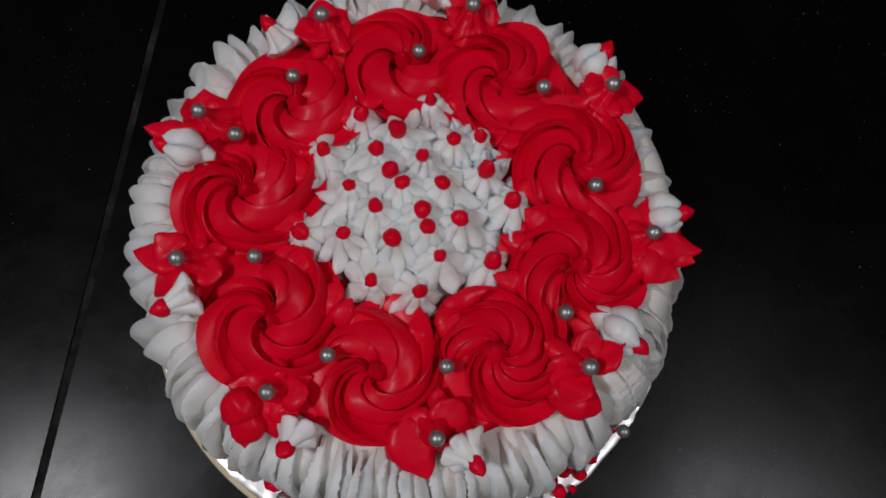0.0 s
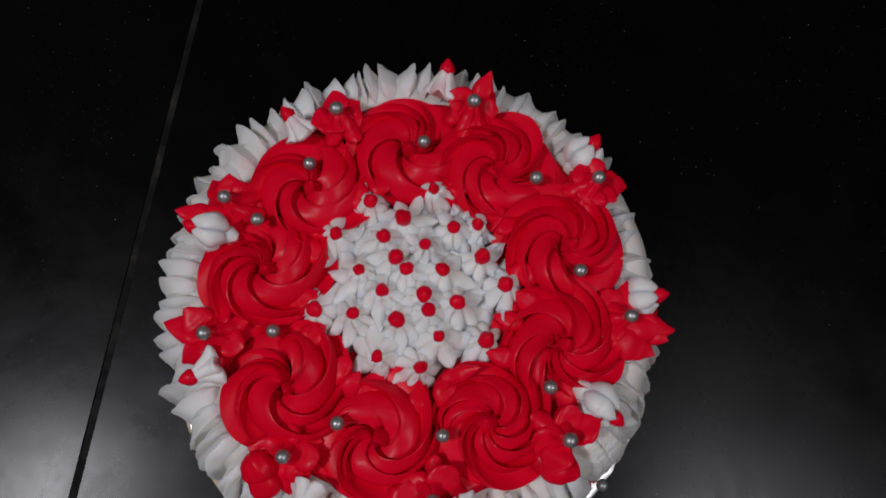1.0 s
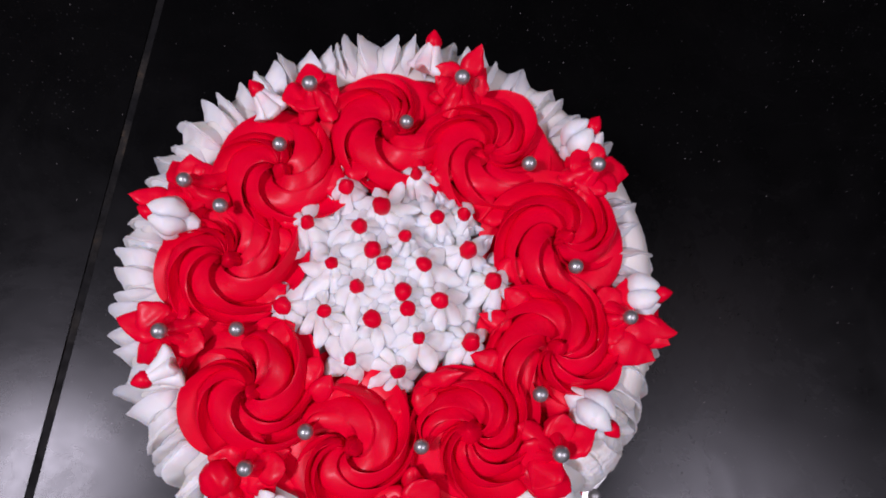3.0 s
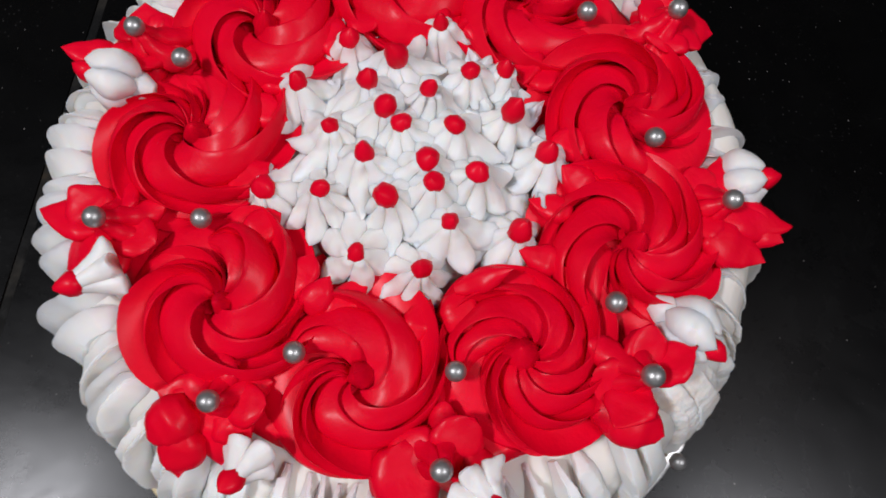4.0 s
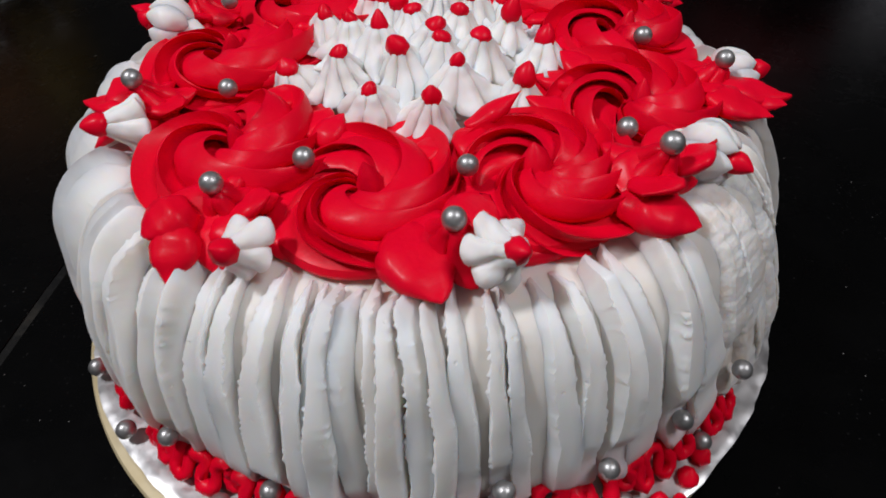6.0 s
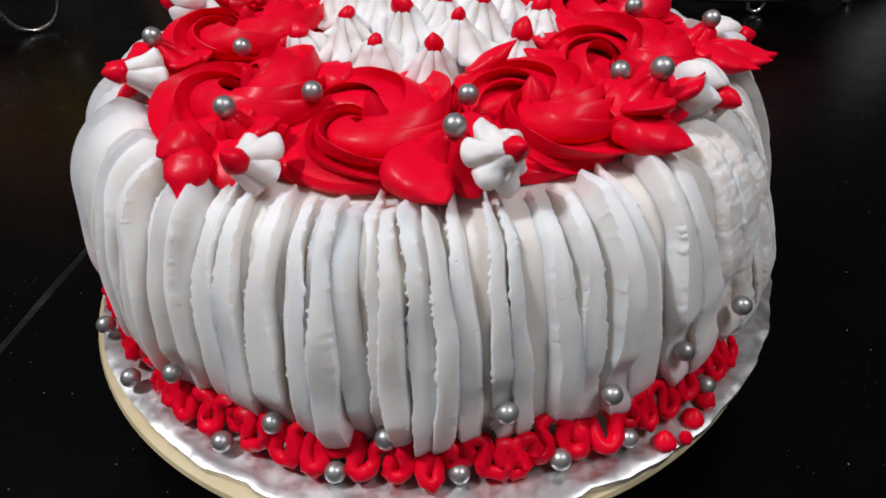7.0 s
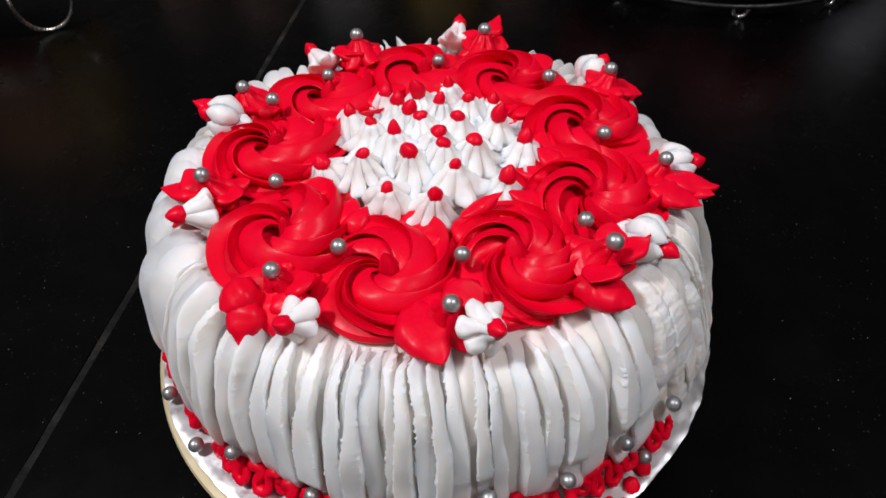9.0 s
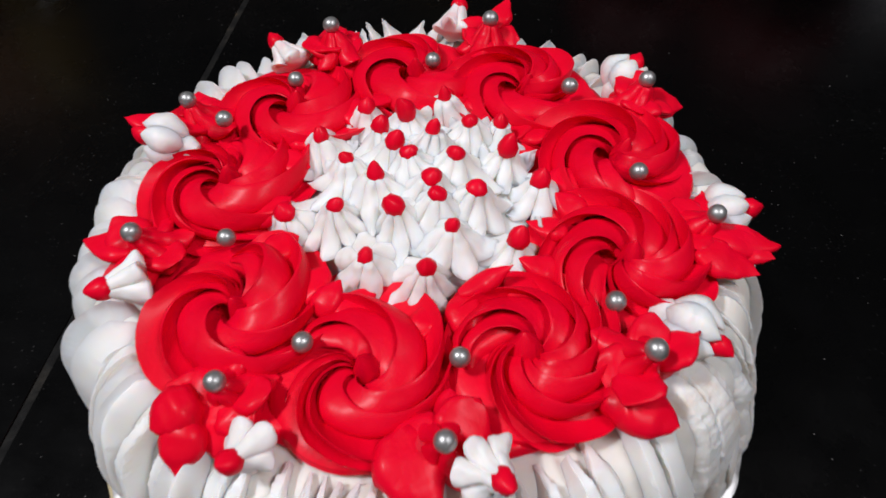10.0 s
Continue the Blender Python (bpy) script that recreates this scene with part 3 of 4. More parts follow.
for n, (x, y, heart) in enumerate([
        (-0.0054, 0.0575, (-20, 1.5, 3.2, 0.82)), (0.0328, 0.0500, (55, 1.5, 2.4, 0.70)), (0.0598, 0.0172, (30, 2.0, 3.0, 0.82)),
        (0.0570, -0.0225, (20, 2.0, 2.9, 0.80)), (0.0300, -0.0515, (190, 1.4, 4.2, 0.86)), (-0.0130, -0.0585, (32, 2.4, 3.0, 0.86)),
        (-0.0480, -0.0397, (-18, 2.0, 2.8, 0.80)), (-0.0605, 0.0062, (-24, 3.0, 3.2, 0.86)), (-0.0445, 0.0400, (-40, 2.0, 2.9, 0.80))]):
    px, py, pz = PEARLS_ON_ROSES[n]
    tail = math.degrees(math.atan2(py - y, px - x))
    rosette((x, y), 0.0246 if n in (4, 5, 6) else 0.0264, 0.0124, tail, heart, 11 + n, (430, 400, 340, 460, 360, 330, 400, 460, 420)[n])


def frame_on(base, axis, spin=0.0):
    z = Vector(axis).normalized()
    m = z.to_track_quat("Z", "Y").to_matrix().to_4x4()
    return Matrix.Translation(base) @ m @ Matrix.Rotation(spin, 4, "Z")


def white_flower(tip, axis, R, H, lobes, seed, dab=0.0027, blush=False, splayed=False):
    """A star-tip flower with a red dab on its apex."""
    axis = Vector(axis).normalized()
    rr = random.Random(seed)
    bm = star_shape(R * 1.1, H, rr.choice((5, 6)), seed, 0.64, 0.66, 0.62) if splayed else star_shape(R * 1.12, H, lobes, seed, 0.54, 0.95)
    roughen(bm, 0.0010, 150, seed)
    bm.transform(frame_on(Vector(tip) - axis * (H + 0.0006), axis, seed * 0.77))
    flower = part("drop_flower", bm, BLUSH if blush else WHITE, cake, "white piped star flower with a red centre", sharp=48)
    bm = tip_shape(dab, dab * rr.choice((0.9, 1.1, 1.4, 1.7, 2.1)), seed)
    roughen(bm, 0.0003, 300, seed)
    bm.transform(frame_on(Vector(tip) - axis * 0.0014, axis))
    part("centre", bm, RED, flower, "red cream dab")


def star_shape(R, H, lobes, seed, deep, point, raised=0.22):
    """Ridged petals that run down from an apex and splay out, with sharp grooves between them."""
    bm = bmesh.new()
    rr = random.Random(seed)
    per, levels = 12, 16
    gains = [rr.uniform(0.62, 1.34) for _ in range(lobes)]
    lifts = [rr.uniform(-0.2, 1.2) for _ in range(lobes)]
    turns = [rr.uniform(-0.16, 0.16) for _ in range(lobes)]
    twist = rr.uniform(-0.5, 0.5)
    rows = []
    for k in range(levels + 1):
        v = k / levels
        body = lerp_table([(0, 0.72), (0.05, 0.96), (0.11, 1.0), (0.22, 0.87), (0.38, 0.68), (0.58, 0.49), (0.78, 0.34), (0.93, 0.25), (1.0, 0.14)], v)
        a = deep * lerp_table([(0, 1.15), (0.12, 1.0), (0.32, 0.62), (0.6, 0.50), (1.0, 0.40)], v)
        b = point * lerp_table([(0, 1.0), (0.15, 0.8), (0.45, 0.15), (1.0, 0.1)], v)
        row = []
        for i in range(lobes):
            for q in range(per):
                x = q / per
                hump = (1 - b) * math.sin(math.pi * x) ** 0.5 + b * (1 - abs(2 * x - 1)) ** 0.85
                g = 1 + (gains[i] - 1) * max(0, 1 - 1.6 * v)
                th = 2 * math.pi * (i + x) / lobes + twist * v + turns[i] * math.sin(math.pi * x) * max(0, 1 - 1.5 * v)
                r = R * body * (1 - a + a * hump * g)
                z = H * v + raised * H * (lifts[i] if raised < 0.5 else 0.7 + 0.4 * lifts[i]) * hump ** 2 * max(0, 1 - v * 2.6) ** 1.3
                row.append((r * math.cos(th), r * math.sin(th), z))
        rows.append(row)
    vs = grid(bm, rows, close_v=True)
    bm.faces.new(vs[0])
    bm.faces.new(vs[-1])
    return bm


def lens_flower(R, H, count, seed):
    """Separate lens-shaped petals side by side round a short core, along +z."""
    rr = random.Random(seed)
    bm = tip_shape(R * 0.45, H * 0.8, seed)
    for i in range(count):
        w, t, L = R * rr.uniform(0.52, 0.68), R * rr.uniform(0.34, 0.44), H * rr.uniform(0.85, 1.0)
        one = bmesh.new()
        rows = []
        for k in range(13):
            u = k / 12
            g = max(0.03, math.sin(math.pi * u ** 0.9) ** 0.75)
            rows.append([(R * 0.42 + 0.12 * R * math.sin(math.pi * u) + t * g * math.cos(q * math.pi / 6) * (1.25 if q in (0, 12) else 1), w * g * math.sin(q * math.pi / 6), L * (u - 0.04)) for q in range(12)])
        vs = grid(one, rows, close_v=True)
        one.faces.new(vs[0])
        one.faces.new(vs[-1])
        one.transform(Matrix.Rotation(2 * math.pi * (i + rr.uniform(-0.12, 0.12)) / count, 4, "Z"))
        join(bm, one)
    return bm


def rim_flower(tip, az, count, seed, up, R, H):
    """A white flower lying on the shoulder with a red dab on its apex: petals side by side, or rounded lobes flared behind."""
    axis = polar(az, 1, up).normalized()
    bm = lens_flower(R, H, 5, seed) if count == 4 else star_shape(R, H, count, seed, 0.40, 0.45)
    roughen(bm, 0.0012 if count == 6 else 0.0005, 200, seed)
    bm.transform(frame_on(Vector(tip) - axis * (H - 0.0004), axis, seed * 1.3))
    flower = part("drop_flower", bm, BLUSH, cake, "white piped flower on the rim with a red tip", sharp=60)
    bm = tip_shape(0.0031, 0.0052, seed)
    roughen(bm, 0.0005, 300, seed)
    bm.transform(frame_on(Vector(tip) - axis * 0.0020, axis))
    part("centre", bm, RED, flower, "red cream dab")


DOTS = [(0.0063, 0.0384, 0.0856), (-0.0188, 0.0325, 0.0862), (-0.0053, 0.0245, 0.0914), (0.0239, 0.0237, 0.0881), (0.0142, 0.0215, 0.0911), (-0.0316, 0.0185, 0.0867), (-0.0126, 0.0164, 0.0927), (0.0034, 0.0133, 0.0943), (0.0254, 0.0102, 0.0906), (-0.0075, 0.0079, 0.0947), (-0.0214, 0.0035, 0.0924), (-0.0035, 0.0037, 0.0953), (0.0103, 0.0041, 0.0947), (0.0348, 0.0001, 0.0876), (-0.012, -0.0048, 0.0944), (0.0034, -0.0061, 0.0952), (0.0162, -0.0083, 0.0933), (-0.023, -0.0129, 0.0909), (0.0053, -0.0117, 0.0944), (-0.0383, -0.0114, 0.085), (-0.0064, -0.0157, 0.0936), (0.0095, -0.0212, 0.092), (0.0276, -0.0215, 0.0875), (-0.0135, -0.0289, 0.0888), (0.0031, -0.0325, 0.0885)]
for n, (x, y, z) in enumerate(DOTS):
    lean = Vector((x, y, 0)) * (6.0 if y < -0.005 else 2.2) + Vector((rnd.uniform(-0.12, 0.12), rnd.uniform(-0.12, 0.12), 1))
    white_flower((x, y, z), lean, rnd.uniform(0.0108, 0.0128), rnd.uniform(0.0115, 0.0135), rnd.choice((6, 7, 7, 8)), n + 3, rnd.uniform(0.0022, 0.0033), blush=n in (0, 1, 5, 19, 23, 24, 17), splayed=n in (0, 1, 3, 4, 5, 8, 13))

# white flowers that lean out over the rim, each with a red tip
RIM = [(-115.5, 0.0925, 0.0830), (-75.9, 0.0905, 0.0878), (-32.3, 0.0930, 0.0795), (-0.4, 0.0989, 0.0773), (40.5, 0.0964, 0.0815), (83.3, 0.0940, 0.0835), (128.4, 0.0890, 0.0830), (167.1, 0.0910, 0.0840), (-155.2, 0.0915, 0.0840)]
for n, (az, r, z) in enumerate(RIM):
    rim_flower(polar(az, r, z), az + rnd.uniform(-8, 8) + (24 if n == 1 else 0), (5, 6, 4, 4, 4, 5, 5, 4, 5)[n], 40 + n, (0.75, 0.85, 0.10, 0.3, 0.5, 0.5, 0.4, 0.2, 0.3)[n], (0.0085, 0.0092, 0.0098, 0.0090, 0.0092, 0.0088, 0.0085, 0.0088, 0.0085)[n], (0.0105, 0.0105, 0.0160, 0.0145, 0.0140, 0.0135, 0.0130, 0.0150, 0.0130)[n])


def leaf_shape(length, width, thick, fold, seed, blunt=False):
    """A pointed petal of cream with a fold along its middle, along +x from its root."""
    bm = bmesh.new()
    rows = []
    K = 14
    for k in range(K + 1):
        u = k / K
        w = width * lerp_table([(0, 0.5), (0.2, 0.9), (0.42, 1.0), (0.65, 0.78), (0.85, 0.40), (1.0, 0.02)], u)
        if blunt:
            w = width * lerp_table([(0, 0.55), (0.25, 0.92), (0.5, 1.0), (0.70, 0.86), (0.86, 0.58), (0.95, 0.32), (1.0, 0.05)], u)
        t = thick * lerp_table([(0, 0.6), (0.3, 1.0), (0.7, 0.7), (1.0, 0.05)], u)
        curl = 0.14 * length * (u ** 2.2) * (1 if seed % 3 else -0.6)
        row = []
        for q in range(14):
            a = 2 * math.pi * q / 14
            y, z = math.cos(a), math.sin(a)
            yy = math.copysign(abs(y) ** 0.9, y)
            crease = -fold * (1 - abs(yy)) ** 1.6 * (1 if z > 0 else 0.3)
            row.append((length * u, w * yy * (1 + 0.1 * wob((u * 2, q * 0.4, 0), 1.0, seed)), t * z + crease * t + curl))
        rows.append(row)
    vs = grid(bm, rows, close_v=True)
    bm.faces.new(vs[0])
    bm.faces.new(vs[-1])
    return bm


def petal(root, tip, width, thick, seed, roll=0.0, fold=0.7, blunt=False):
    root, tip = Vector(root), Vector(tip)
    d = tip - root
    x = d.normalized()
    y = Vector((0, 0, 1)).cross(x).normalized()
    m = Matrix((x, y, x.cross(y))).transposed().to_4x4()
    bm = leaf_shape(d.length, width, thick, fold, seed, blunt)
    roughen(bm, 0.0008, 160, seed)
    bm.transform(Matrix.Translation(root) @ m @ Matrix.Rotation(radians(roll), 4, "X"))
    return part("petal", bm, RED, cake, "lumpy red cream petal" if blunt else "pointed red cream petal", sharp=75)


# red flowers of pointed petals in the gaps between the roses, under the outer pearls
for n, (x, y, z) in enumerate(PEARLS_ON_GAPS):
    az = math.degrees(math.atan2(y, x))
    axis = polar(az, 0.38, 1).normalized()
    H = 0.0125
    bm = star_shape(0.0122, H, 5, 60 + n, 0.55, 0.7)
    roughen(bm, 0.0006, 200, n)
    bm.transform(frame_on(Vector((x, y, z - 0.0017)) - axis * H, axis, n * 0.9))
    part("red_flower", bm, RED, cake, "small red cream star flower", sharp=70)
    for q, (da, drop, ln) in enumerate(((-128, 0.001, 0.0125), (-72, -0.001, 0.0140), (-22, -0.005, 0.0165), (28, -0.005, 0.0160), (80, -0.001, 0.0140), (132, 0.001, 0.0125))):
        da += rnd.uniform(-14, 14)
        ln *= rnd.uniform(0.88, 1.12) * (0.72 if n in (0, 1, 2, 8) else 1.0)
        fall = drop + rnd.uniform(-0.0015, 0.0025)
        wide = rnd.uniform(0.0056, 0.0074)
        roll = rnd.uniform(-25, 25)
        if (n, q) in ((4, 2), (4, 3), (5, 1), (5, 2), (5, 3)):
            continue
        root = Vector((x, y, z - 0.0080)) + polar(az + da, 0.002)
        petal(root, root + polar(az + da, ln * 0.92, fall), wide, 0.0025, n * 6 + q, roll, 0.6, q in (0, 5))

# small red tips that reach in between the white flowers
for n, az in enumerate((116, 77, 38, -4, -41, -81, -121, -160, 157)):
    for q, (da, reach) in enumerate(((-6, 0.0105), (7, 0.0125))):
        root = polar(az + da + rnd.uniform(-3, 3), 0.0485, 0.0795)
        tip = polar(az + da + rnd.uniform(-9, 9), 0.0485 - reach * rnd.uniform(0.8, 1.1), 0.0795 + rnd.uniform(0.0, 0.0035))
        petal(root, tip, rnd.uniform(0.0040, 0.0056), 0.0032, 200 + 2 * n + q, rnd.uniform(-20, 20), 0.4, (n + q) % 2 == 0)

# larger pointed petals that hang over the rim, and two on the inner side
for n, (root, tip, width, thick) in enumerate([
        ((0.0820, -0.0130, 0.0790), (0.1030, -0.0145, 0.0735), 0.0062, 0.0035),
        ((0.0780, -0.0180, 0.0800), (0.0945, -0.0245, 0.0740), 0.0070, 0.0035),
        ((0.0470, -0.0630, 0.0790), (0.0640, -0.0705, 0.0797), 0.0070, 0.0050),
        ((-0.0030, -0.0740, 0.0798), (0.0060, -0.0915, 0.0742), 0.0092, 0.0050),
        ((-0.0515, -0.0660, 0.0808), (-0.0605, -0.0735, 0.0768), 0.0064, 0.0050),
        ((-0.0525, -0.0710, 0.0790), (-0.0543, -0.0838, 0.0730), 0.0058, 0.0040),
        ((0.0120, -0.0360, 0.0810), (0.0265, -0.0315, 0.0872), 0.0032, 0.0026),
        ((0.0420, -0.0145, 0.0800), (0.0305, -0.0110, 0.0800), 0.0040, 0.0032),
        ((-0.0250, -0.0420, 0.0790), (-0.0200, -0.0345, 0.0850), 0.0045, 0.0040),
        ((-0.0800, 0.0250, 0.0820), (-0.0950, 0.0260, 0.0835), 0.0045, 0.0030),
        ((0.0240, 0.0780, 0.0830), (0.0290, 0.0900, 0.0870), 0.0045, 0.0030)]):
    petal(root, tip, width, thick, 100 + n, 0, 0.12 if n in (2, 4, 5) else 0.35, n in (2, 4))


# ---- piped border at the foot ----
def rope():
    bm = bmesh.new()
    pts, radii = [], []
    a0, a1, per = -39.0, -338.0, 3.8
    steps = int((a0 - a1) / per * 16)
    for k in range(steps + 1):
        u = k / steps
        az = a0 + (a1 - a0) * u
        ph = 2 * math.pi * (a0 - az) / per + 2.6 * wob((az * 0.13, 0, 0), 1.0, 3.0) + 1.5 * wob((az * 0.5, 0, 0), 1.0, 6.0)
        amp = 0.0025 * (1 + 0.9 * wob((az * 0.16, 1, 0), 1.0, 8.0))
        tuck = sum(math.exp(-(((az - math.degrees(math.atan2(y, x)) + 180) % 360 - 180) / 1.7) ** 2) for x, y, z in PEARLS_ON_FOIL)
        amp *= 1 - 0.5 * min(1, tuck)
        r = 0.1118 - 0.0028 * min(1, tuck) + amp * math.sin(ph) + 0.0010 * wob((az * 0.11, 2, 0), 1.0, 1.0)
        loop = 0.17 * per * math.sin(2 * ph)
        pts.append(polar(az + loop, r, 0.0101 + 0.0036 * (1 - math.sin(ph)) + 0.0034 * (wob((az * 0.35, 3, 0), 1.0, 5.0) + 0.25) + 0.002 * min(1, tuck)))
        radii.append(0.0021 * (0.72 if az > -52 else 0.72 + 0.28 * min(1, (-52 - az) / 10)) * (1 + 0.34 * wob((az * 0.8, 4, 0), 1.0, 2.0)))
    radii[0] = radii[-1] = 0.0012
    sweep(bm, pts, radii, 18)
    roughen(bm, 0.0008, 330, 5.0)
    return bm


part("piped_border", rope(), RED, cake, "wavy red cream border round the foot")
for n, (az, r) in enumerate([(-49.0, 0.1165), (-53.0, 0.1185), (-58.5, 0.1195), (-56.0, 0.1215)]):
    bm = tip_shape(0.0030 if n < 3 else 0.0017, 0.0034, n)
    bm.transform(Matrix.Translation(polar(az, r, 0.0082)))
    part("cream_dab", bm, RED, cake, "small stray dab of red cream")

# ---- sugar pearls ----
me = bpy.data.meshes.new("sugar_pearl")
bm = bmesh.new()
bmesh.ops.create_uvsphere(bm, u_segments=28, v_segments=18, radius=0.0028)
bm.to_mesh(me)
bm.free()
me.materials.append(PEARL)
for p in me.polygons:
    p.use_smooth = True
for spots, label in ((PEARLS_ON_GAPS, "round silver sugar pearl on a red cream flower"), (PEARLS_ON_ROSES, "round silver sugar pearl on a red cream rose"),
                     (PEARLS_AT_FOOT, "round silver sugar pearl pressed into white ruffles"), (PEARLS_ON_FOIL, "round silver sugar pearl on foil beside the red border")):
    for p in spots:
        ob = new("sugar_pearl", me)
        ob.location = p
        s = rnd.uniform(0.94, 1.03)
        ob.scale = (s, s, s * rnd.uniform(0.95, 1.0))
        ob.rotation_euler = (rnd.uniform(0, 3), rnd.uniform(0, 3), 0)
        tagged(ob, label, "sugar pearl", "silver sugar pearls on the cake")

# ---- things at the back of the counter ----
BEFORE_BACK = set(scene.objects)
ORANGE = surface("orange_card", [(0.3, (0.50, 0.17, 0.03)), (0.7, (0.62, 0.25, 0.05))], 25, (0.35, 0.5), fine=0.0001)
DARKRED = surface("dark_red_card", [(0.3, (0.22, 0.015, 0.012)), (0.7, (0.30, 0.025, 0.02))], 25, (0.35, 0.5))
YELLOW = surface("yellow_card", [(0.3, (0.55, 0.33, 0.04)), (0.7, (0.64, 0.42, 0.08))], 25, (0.35, 0.5))
BROWN = surface("brown_wood", [(0.3, (0.06, 0.035, 0.02)), (0.7, (0.12, 0.075, 0.05))], 60, (0.4, 0.6), fine=0.0003, fine_scale=300)
SPICE = surface("ground_spice", [(0.3, (0.16, 0.08, 0.045)), (0.7, (0.33, 0.20, 0.14))], 90, (0.35, 0.6), fine=0.0004, fine_scale=350)
PALE = surface("pale_ceramic", [(0.3, (0.56, 0.52, 0.47)), (0.7, (0.66, 0.62, 0.57))], 20, (0.25, 0.4))
BLUEWHITE = surface("blue_white_ceramic", [(0.35, (0.60, 0.62, 0.68)), (0.65, (0.72, 0.73, 0.76))], 30, (0.2, 0.35))
STICK = surface("bamboo", [(0.3, (0.62, 0.33, 0.09)), (0.7, (0.75, 0.45, 0.15))], 120, (0.4, 0.55), fine=0.0002, fine_scale=400)
DULL = surface("dull_steel", [(0.3, (0.24, 0.22, 0.20)), (0.7, (0.36, 0.34, 0.31))], 120, (0.3, 0.45), metal=1.0)
IRON = surface("dark_iron_wire", [(0.3, (0.015, 0.015, 0.015)), (0.7, (0.04, 0.04, 0.038))], 120, (0.35, 0.5), metal=0.9)


def berry_skin():
    """Red skins of packed fruit with paler bloom."""
    m, nt, b = nodes_of("red_berries")
    co = world_coord(nt)
    v = nt.nodes.new("ShaderNodeTexVoronoi")
    v.inputs["Scale"].default_value = 75
    nt.links.new(co, v.inputs["Vector"])
    r = ramp(nt, v.outputs["Distance"], [(0.0, (0.62, 0.30, 0.30)), (0.40, (0.52, 0.12, 0.13)), (0.75, (0.36, 0.02, 0.03))])
    nt.links.new(r.outputs[0], b.inputs["Base Color"])
    b.inputs["Roughness"].default_value = 0.32
    return m


BERRY = berry_skin()


def round_rack(centre, radius, height, feet, wires, label, metal):
    """A round wire rack: rim, cross wires and bent loop feet."""
    rack = new("wire_rack")
    rack.location = (centre[0], centre[1], 0)
    tagged(rack, label, "wire rack")
    ring = [(radius * math.cos(2 * math.pi * k / 72), radius * math.sin(2 * math.pi * k / 72), height) for k in range(72)]
    bm = bmesh.new()
    sweep(bm, ring, 0.0019, 8, closed=True)
    part("rim", bm, metal, rack)
    if height > 0.02:
        bm = bmesh.new()
        sweep(bm, [(x * 0.975, y * 0.975, z + 0.0045) for x, y, z in ring], 0.0012, 8, closed=True)
        part("upper_rim", bm, metal, rack)
    for k in range(wires):
        y = radius * (-0.84 + 1.68 * k / (wires - 1))
        x = math.sqrt(radius ** 2 - y ** 2)
        bm = bmesh.new()
        sweep(bm, [(-x, y, height), (0, y, height), (x, y, height)], 0.0012, 8)
        part("cross_wire", bm, metal, rack)
    for az in feet:
        bm = bmesh.new()
        half = min(0.019, height * 0.62)
        pts = []
        for k in range(17):
            a = math.pi * k / 16
            pts.append(polar(az, radius) + polar(az + 90, half * math.cos(a)) + Vector((0, 0, height - (height - 0.0014) * math.sin(a) ** 0.75)))
        sweep(bm, pts, 0.0014, 8)
        part("foot", bm, STEEL, rack)
    return rack


round_rack((-0.325, 0.305), 0.091, 0.031, (-53, 40, 130, 220), 3, "round steel wire rack on bent loop feet under a packet", DULL)
round_rack((0.208, 0.371), 0.125, 0.0085, (-130, -92, -60, 40, 140), 5, "low round dark wire rack under jars of red berries", IRON)


def packet():
    p = new("food_packet")
    p.location = (-0.350, 0.300, 0.0362)
    p.rotation_euler = (0, 0, radians(8))
    tagged(p, "orange and yellow card food packet standing on a wire rack", "packet")
    bm = bmesh.new()
    box(bm, -0.050, 0.030, -0.030, 0.030, 0, 0.11, 0.004)
    part("carton", bm, ORANGE, p, sharp=40)
    bm = bmesh.new()
    box(bm, -0.0505, 0.0305, -0.0306, 0.0306, 0.004, 0.026, 0.001)
    part("band", bm, DARKRED, p, "dark red printed band", sharp=40)
    bm = bmesh.new()
    box(bm, 0.031, 0.062, -0.028, 0.028, 0, 0.10, 0.005)
    part("flap", bm, YELLOW, p, "yellow side of the packet", sharp=40)


packet()


def jar(x, y, z, r, h, material, lid, label, group=""):
    j = new("jar")
    j.location = (x, y, z)
    tagged(j, label, "jar", group)
    bm = bmesh.new()
    lathe(bm, [(r * 0.82, 0), (r * 0.96, h * 0.03), (r, h * 0.10), (r, h * 0.72), (r * 0.86, h * 0.84), (r * 0.80, h * 0.86)], 40)
    part("bowl", bm, material, j, sharp=50)
    bm = bmesh.new()
    lathe(bm, [(r * 0.84, h * 0.86), (r * 0.88, h * 0.87), (r * 0.88, h * 0.98), (r * 0.84, h)], 40)
    part("lid", bm, lid, j, sharp=50)


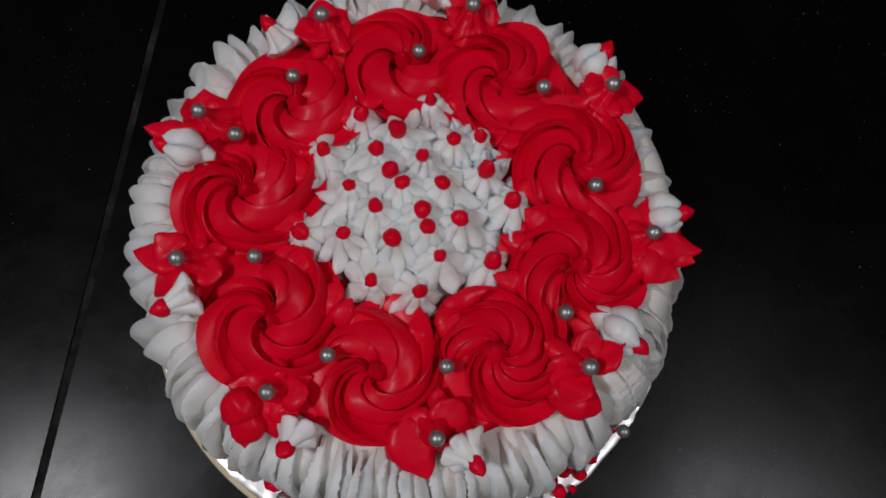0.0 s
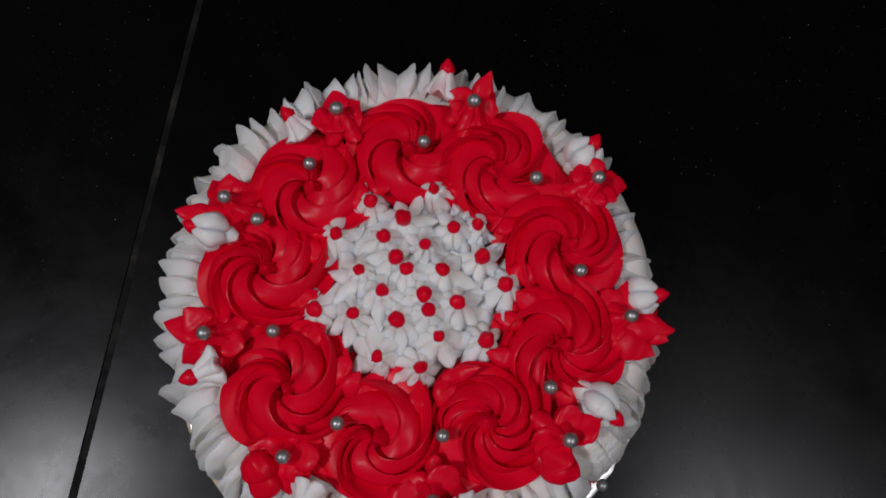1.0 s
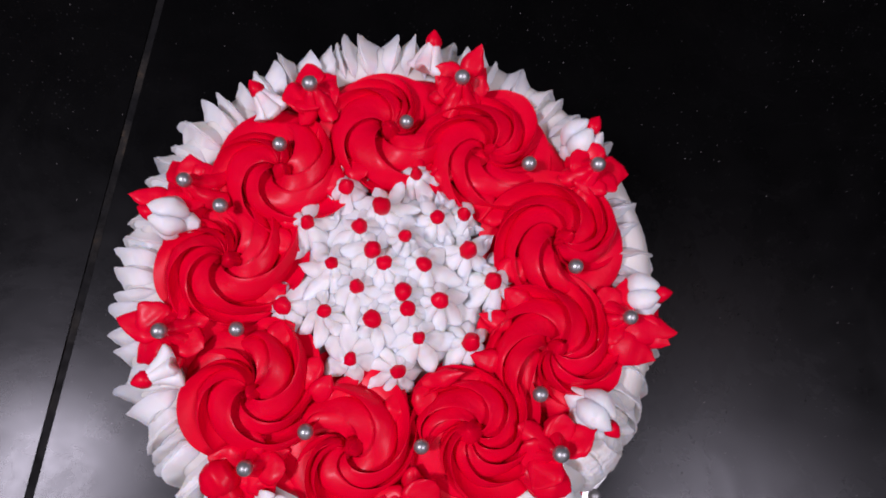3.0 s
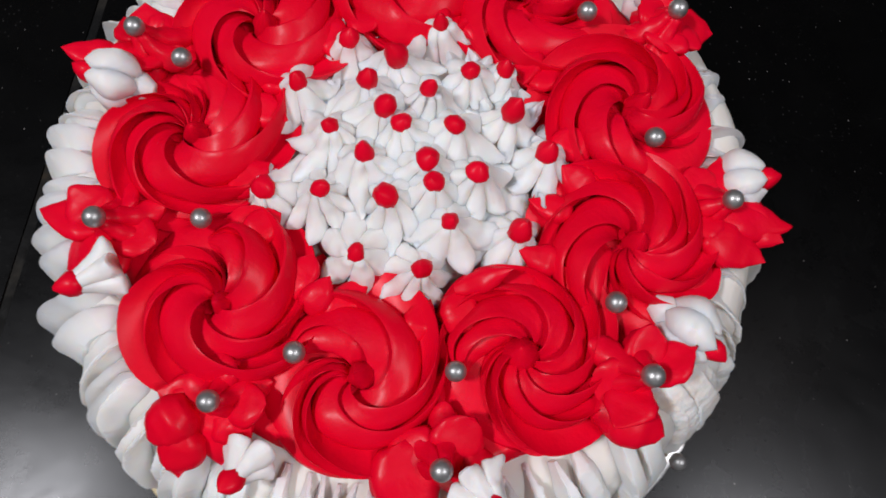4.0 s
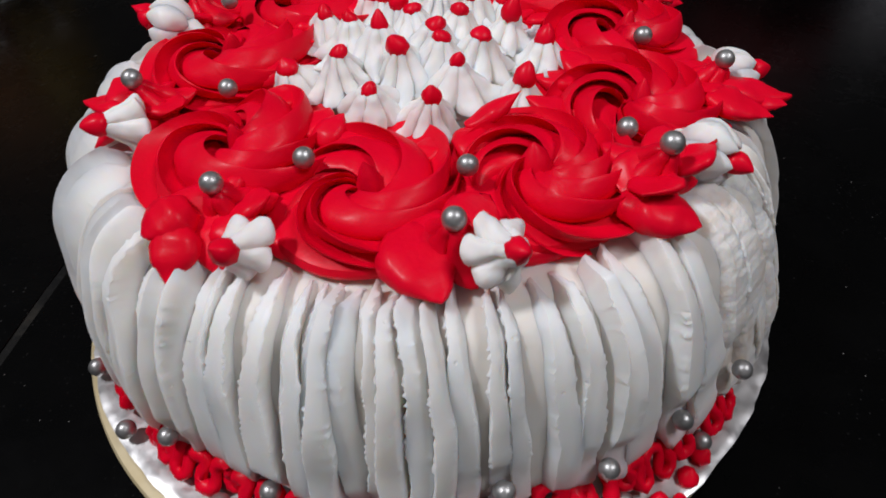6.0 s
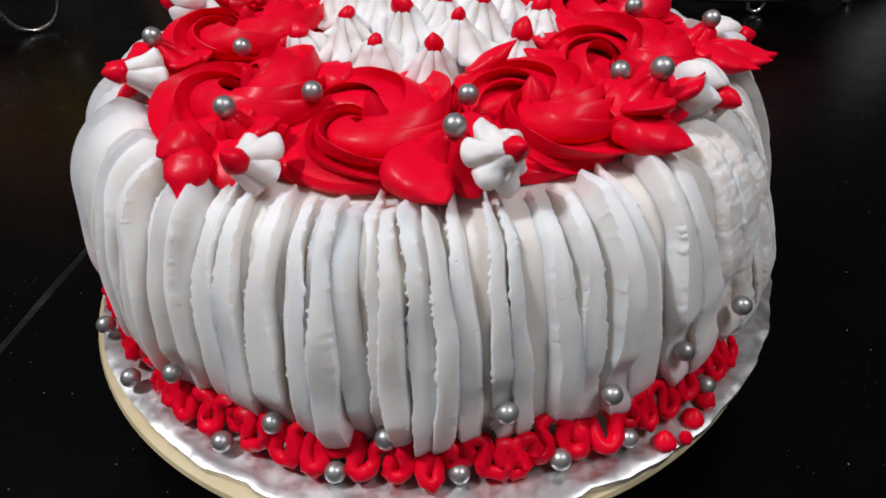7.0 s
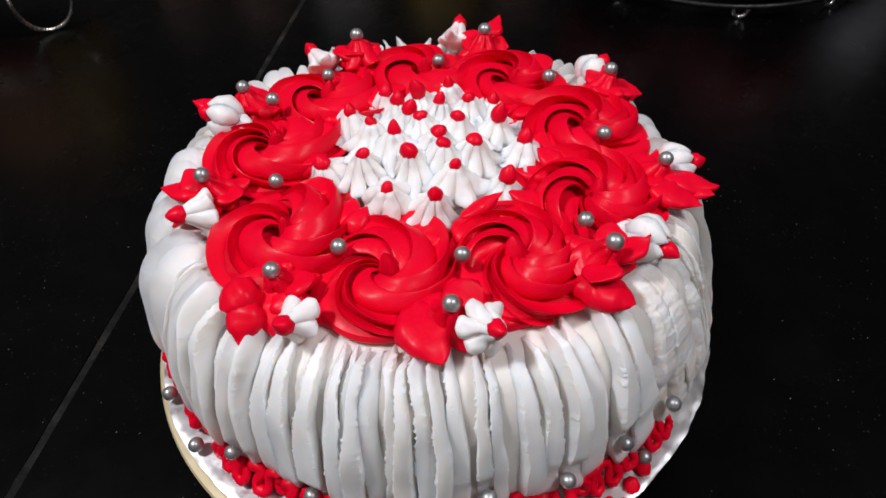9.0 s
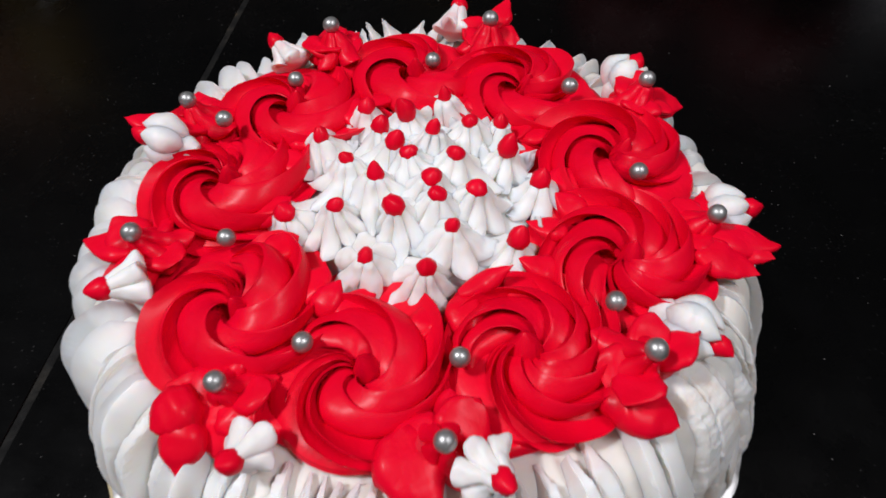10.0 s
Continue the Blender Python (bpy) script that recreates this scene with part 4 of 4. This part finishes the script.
bm = bmesh.new()
box(bm, -0.285, 0.098, 0.372, 0.455, 0.0, 0.004, 0.0012)
tray = tagged(part("spice_tray", bm, BROWN, sharp=40), "long low brown wooden tray with spice jars", "tray")
for y0 in (0.372, 0.449):
    bm = bmesh.new()
    box(bm, -0.285, 0.098, y0, y0 + 0.006, 0.0042, 0.013, 0.0012)
    part("long_edge", bm, BROWN, tray, sharp=40)
for x0 in (-0.285, 0.092):
    bm = bmesh.new()
    box(bm, x0, x0 + 0.006, 0.3782, 0.4488, 0.0042, 0.013, 0.0012)
    part("short_edge", bm, BROWN, tray, sharp=40)
for x, y, r, h, mat, lid, what in [(-0.245, 0.418, 0.030, 0.085, SPICE, BROWN, "small jar of brown ground spice on a wooden tray"), (-0.170, 0.415, 0.032, 0.080, SPICE, BROWN, "small jar of brown ground spice on a wooden tray"),
                                   (-0.092, 0.412, 0.030, 0.080, PALE, BROWN, "small pale ceramic jar on a wooden tray"), (-0.005, 0.414, 0.033, 0.082, YELLOW, BROWN, "small jar of yellow spice on a wooden tray"),
                                   (0.062, 0.416, 0.029, 0.075, SPICE, BROWN, "small jar of brown ground spice on a wooden tray")]:
    jar(x, y - 0.008, 0.004, r, h, mat, lid, what, "jars on the spice tray")
jar(0.338, 0.325, 0.0, 0.026, 0.075, BLUEWHITE, PALE, "small bluish white ceramic jar on the counter")


def berry_jar(x, y, r, seed):
    """A round jar packed with lumpy red fruit."""
    j = new("berry_jar")
    j.location = (x, y, 0.0097)
    tagged(j, "round jar packed with red berries on a wire rack", "jar", "jars of red berries")
    bm = bmesh.new()
    bmesh.ops.create_icosphere(bm, subdivisions=5, radius=r)
    for v in bm.verts:
        d = noise.voronoi(v.co * 75 + Vector((seed, 0, 0)))[0][0]
        v.co *= 1.0 + 0.035 * (0.5 - d)
        v.co.z = max(v.co.z, -r * 0.93) + r * 0.93
    part("fruit", bm, BERRY, j)
    bm = bmesh.new()
    ring = [(r * 0.62 * math.cos(2 * math.pi * k / 40), r * 0.62 * math.sin(2 * math.pi * k / 40), r * 1.73) for k in range(40)]
    sweep(bm, ring, 0.0022, 8, closed=True)
    part("rim", bm, STEEL, j, "shiny metal rim")


berry_jar(0.140, 0.322, 0.047, 1.0)
berry_jar(0.236, 0.296, 0.050, 6.0)

# they stand on the counter, an eighth larger and further off than their plan
for ob in [o for o in scene.objects if o not in BEFORE_BACK and o.parent is None]:
    k, e = 1.1223, Vector((0.0107, -0.2162, 0.1962))
    ob.location = e + (ob.location - e) * k
    ob.scale = (k, k, k)

bm = bmesh.new()
sweep(bm, [(0.2929, 0.1348, COUNTER + 0.0016), (0.2966, 0.0981, COUNTER + 0.0016), (0.3062, 0.0022, COUNTER + 0.0016)], 0.0015, 8)
tagged(part("bamboo_skewer", bm, STICK), "thin bamboo skewer lying on the black counter", "skewer")
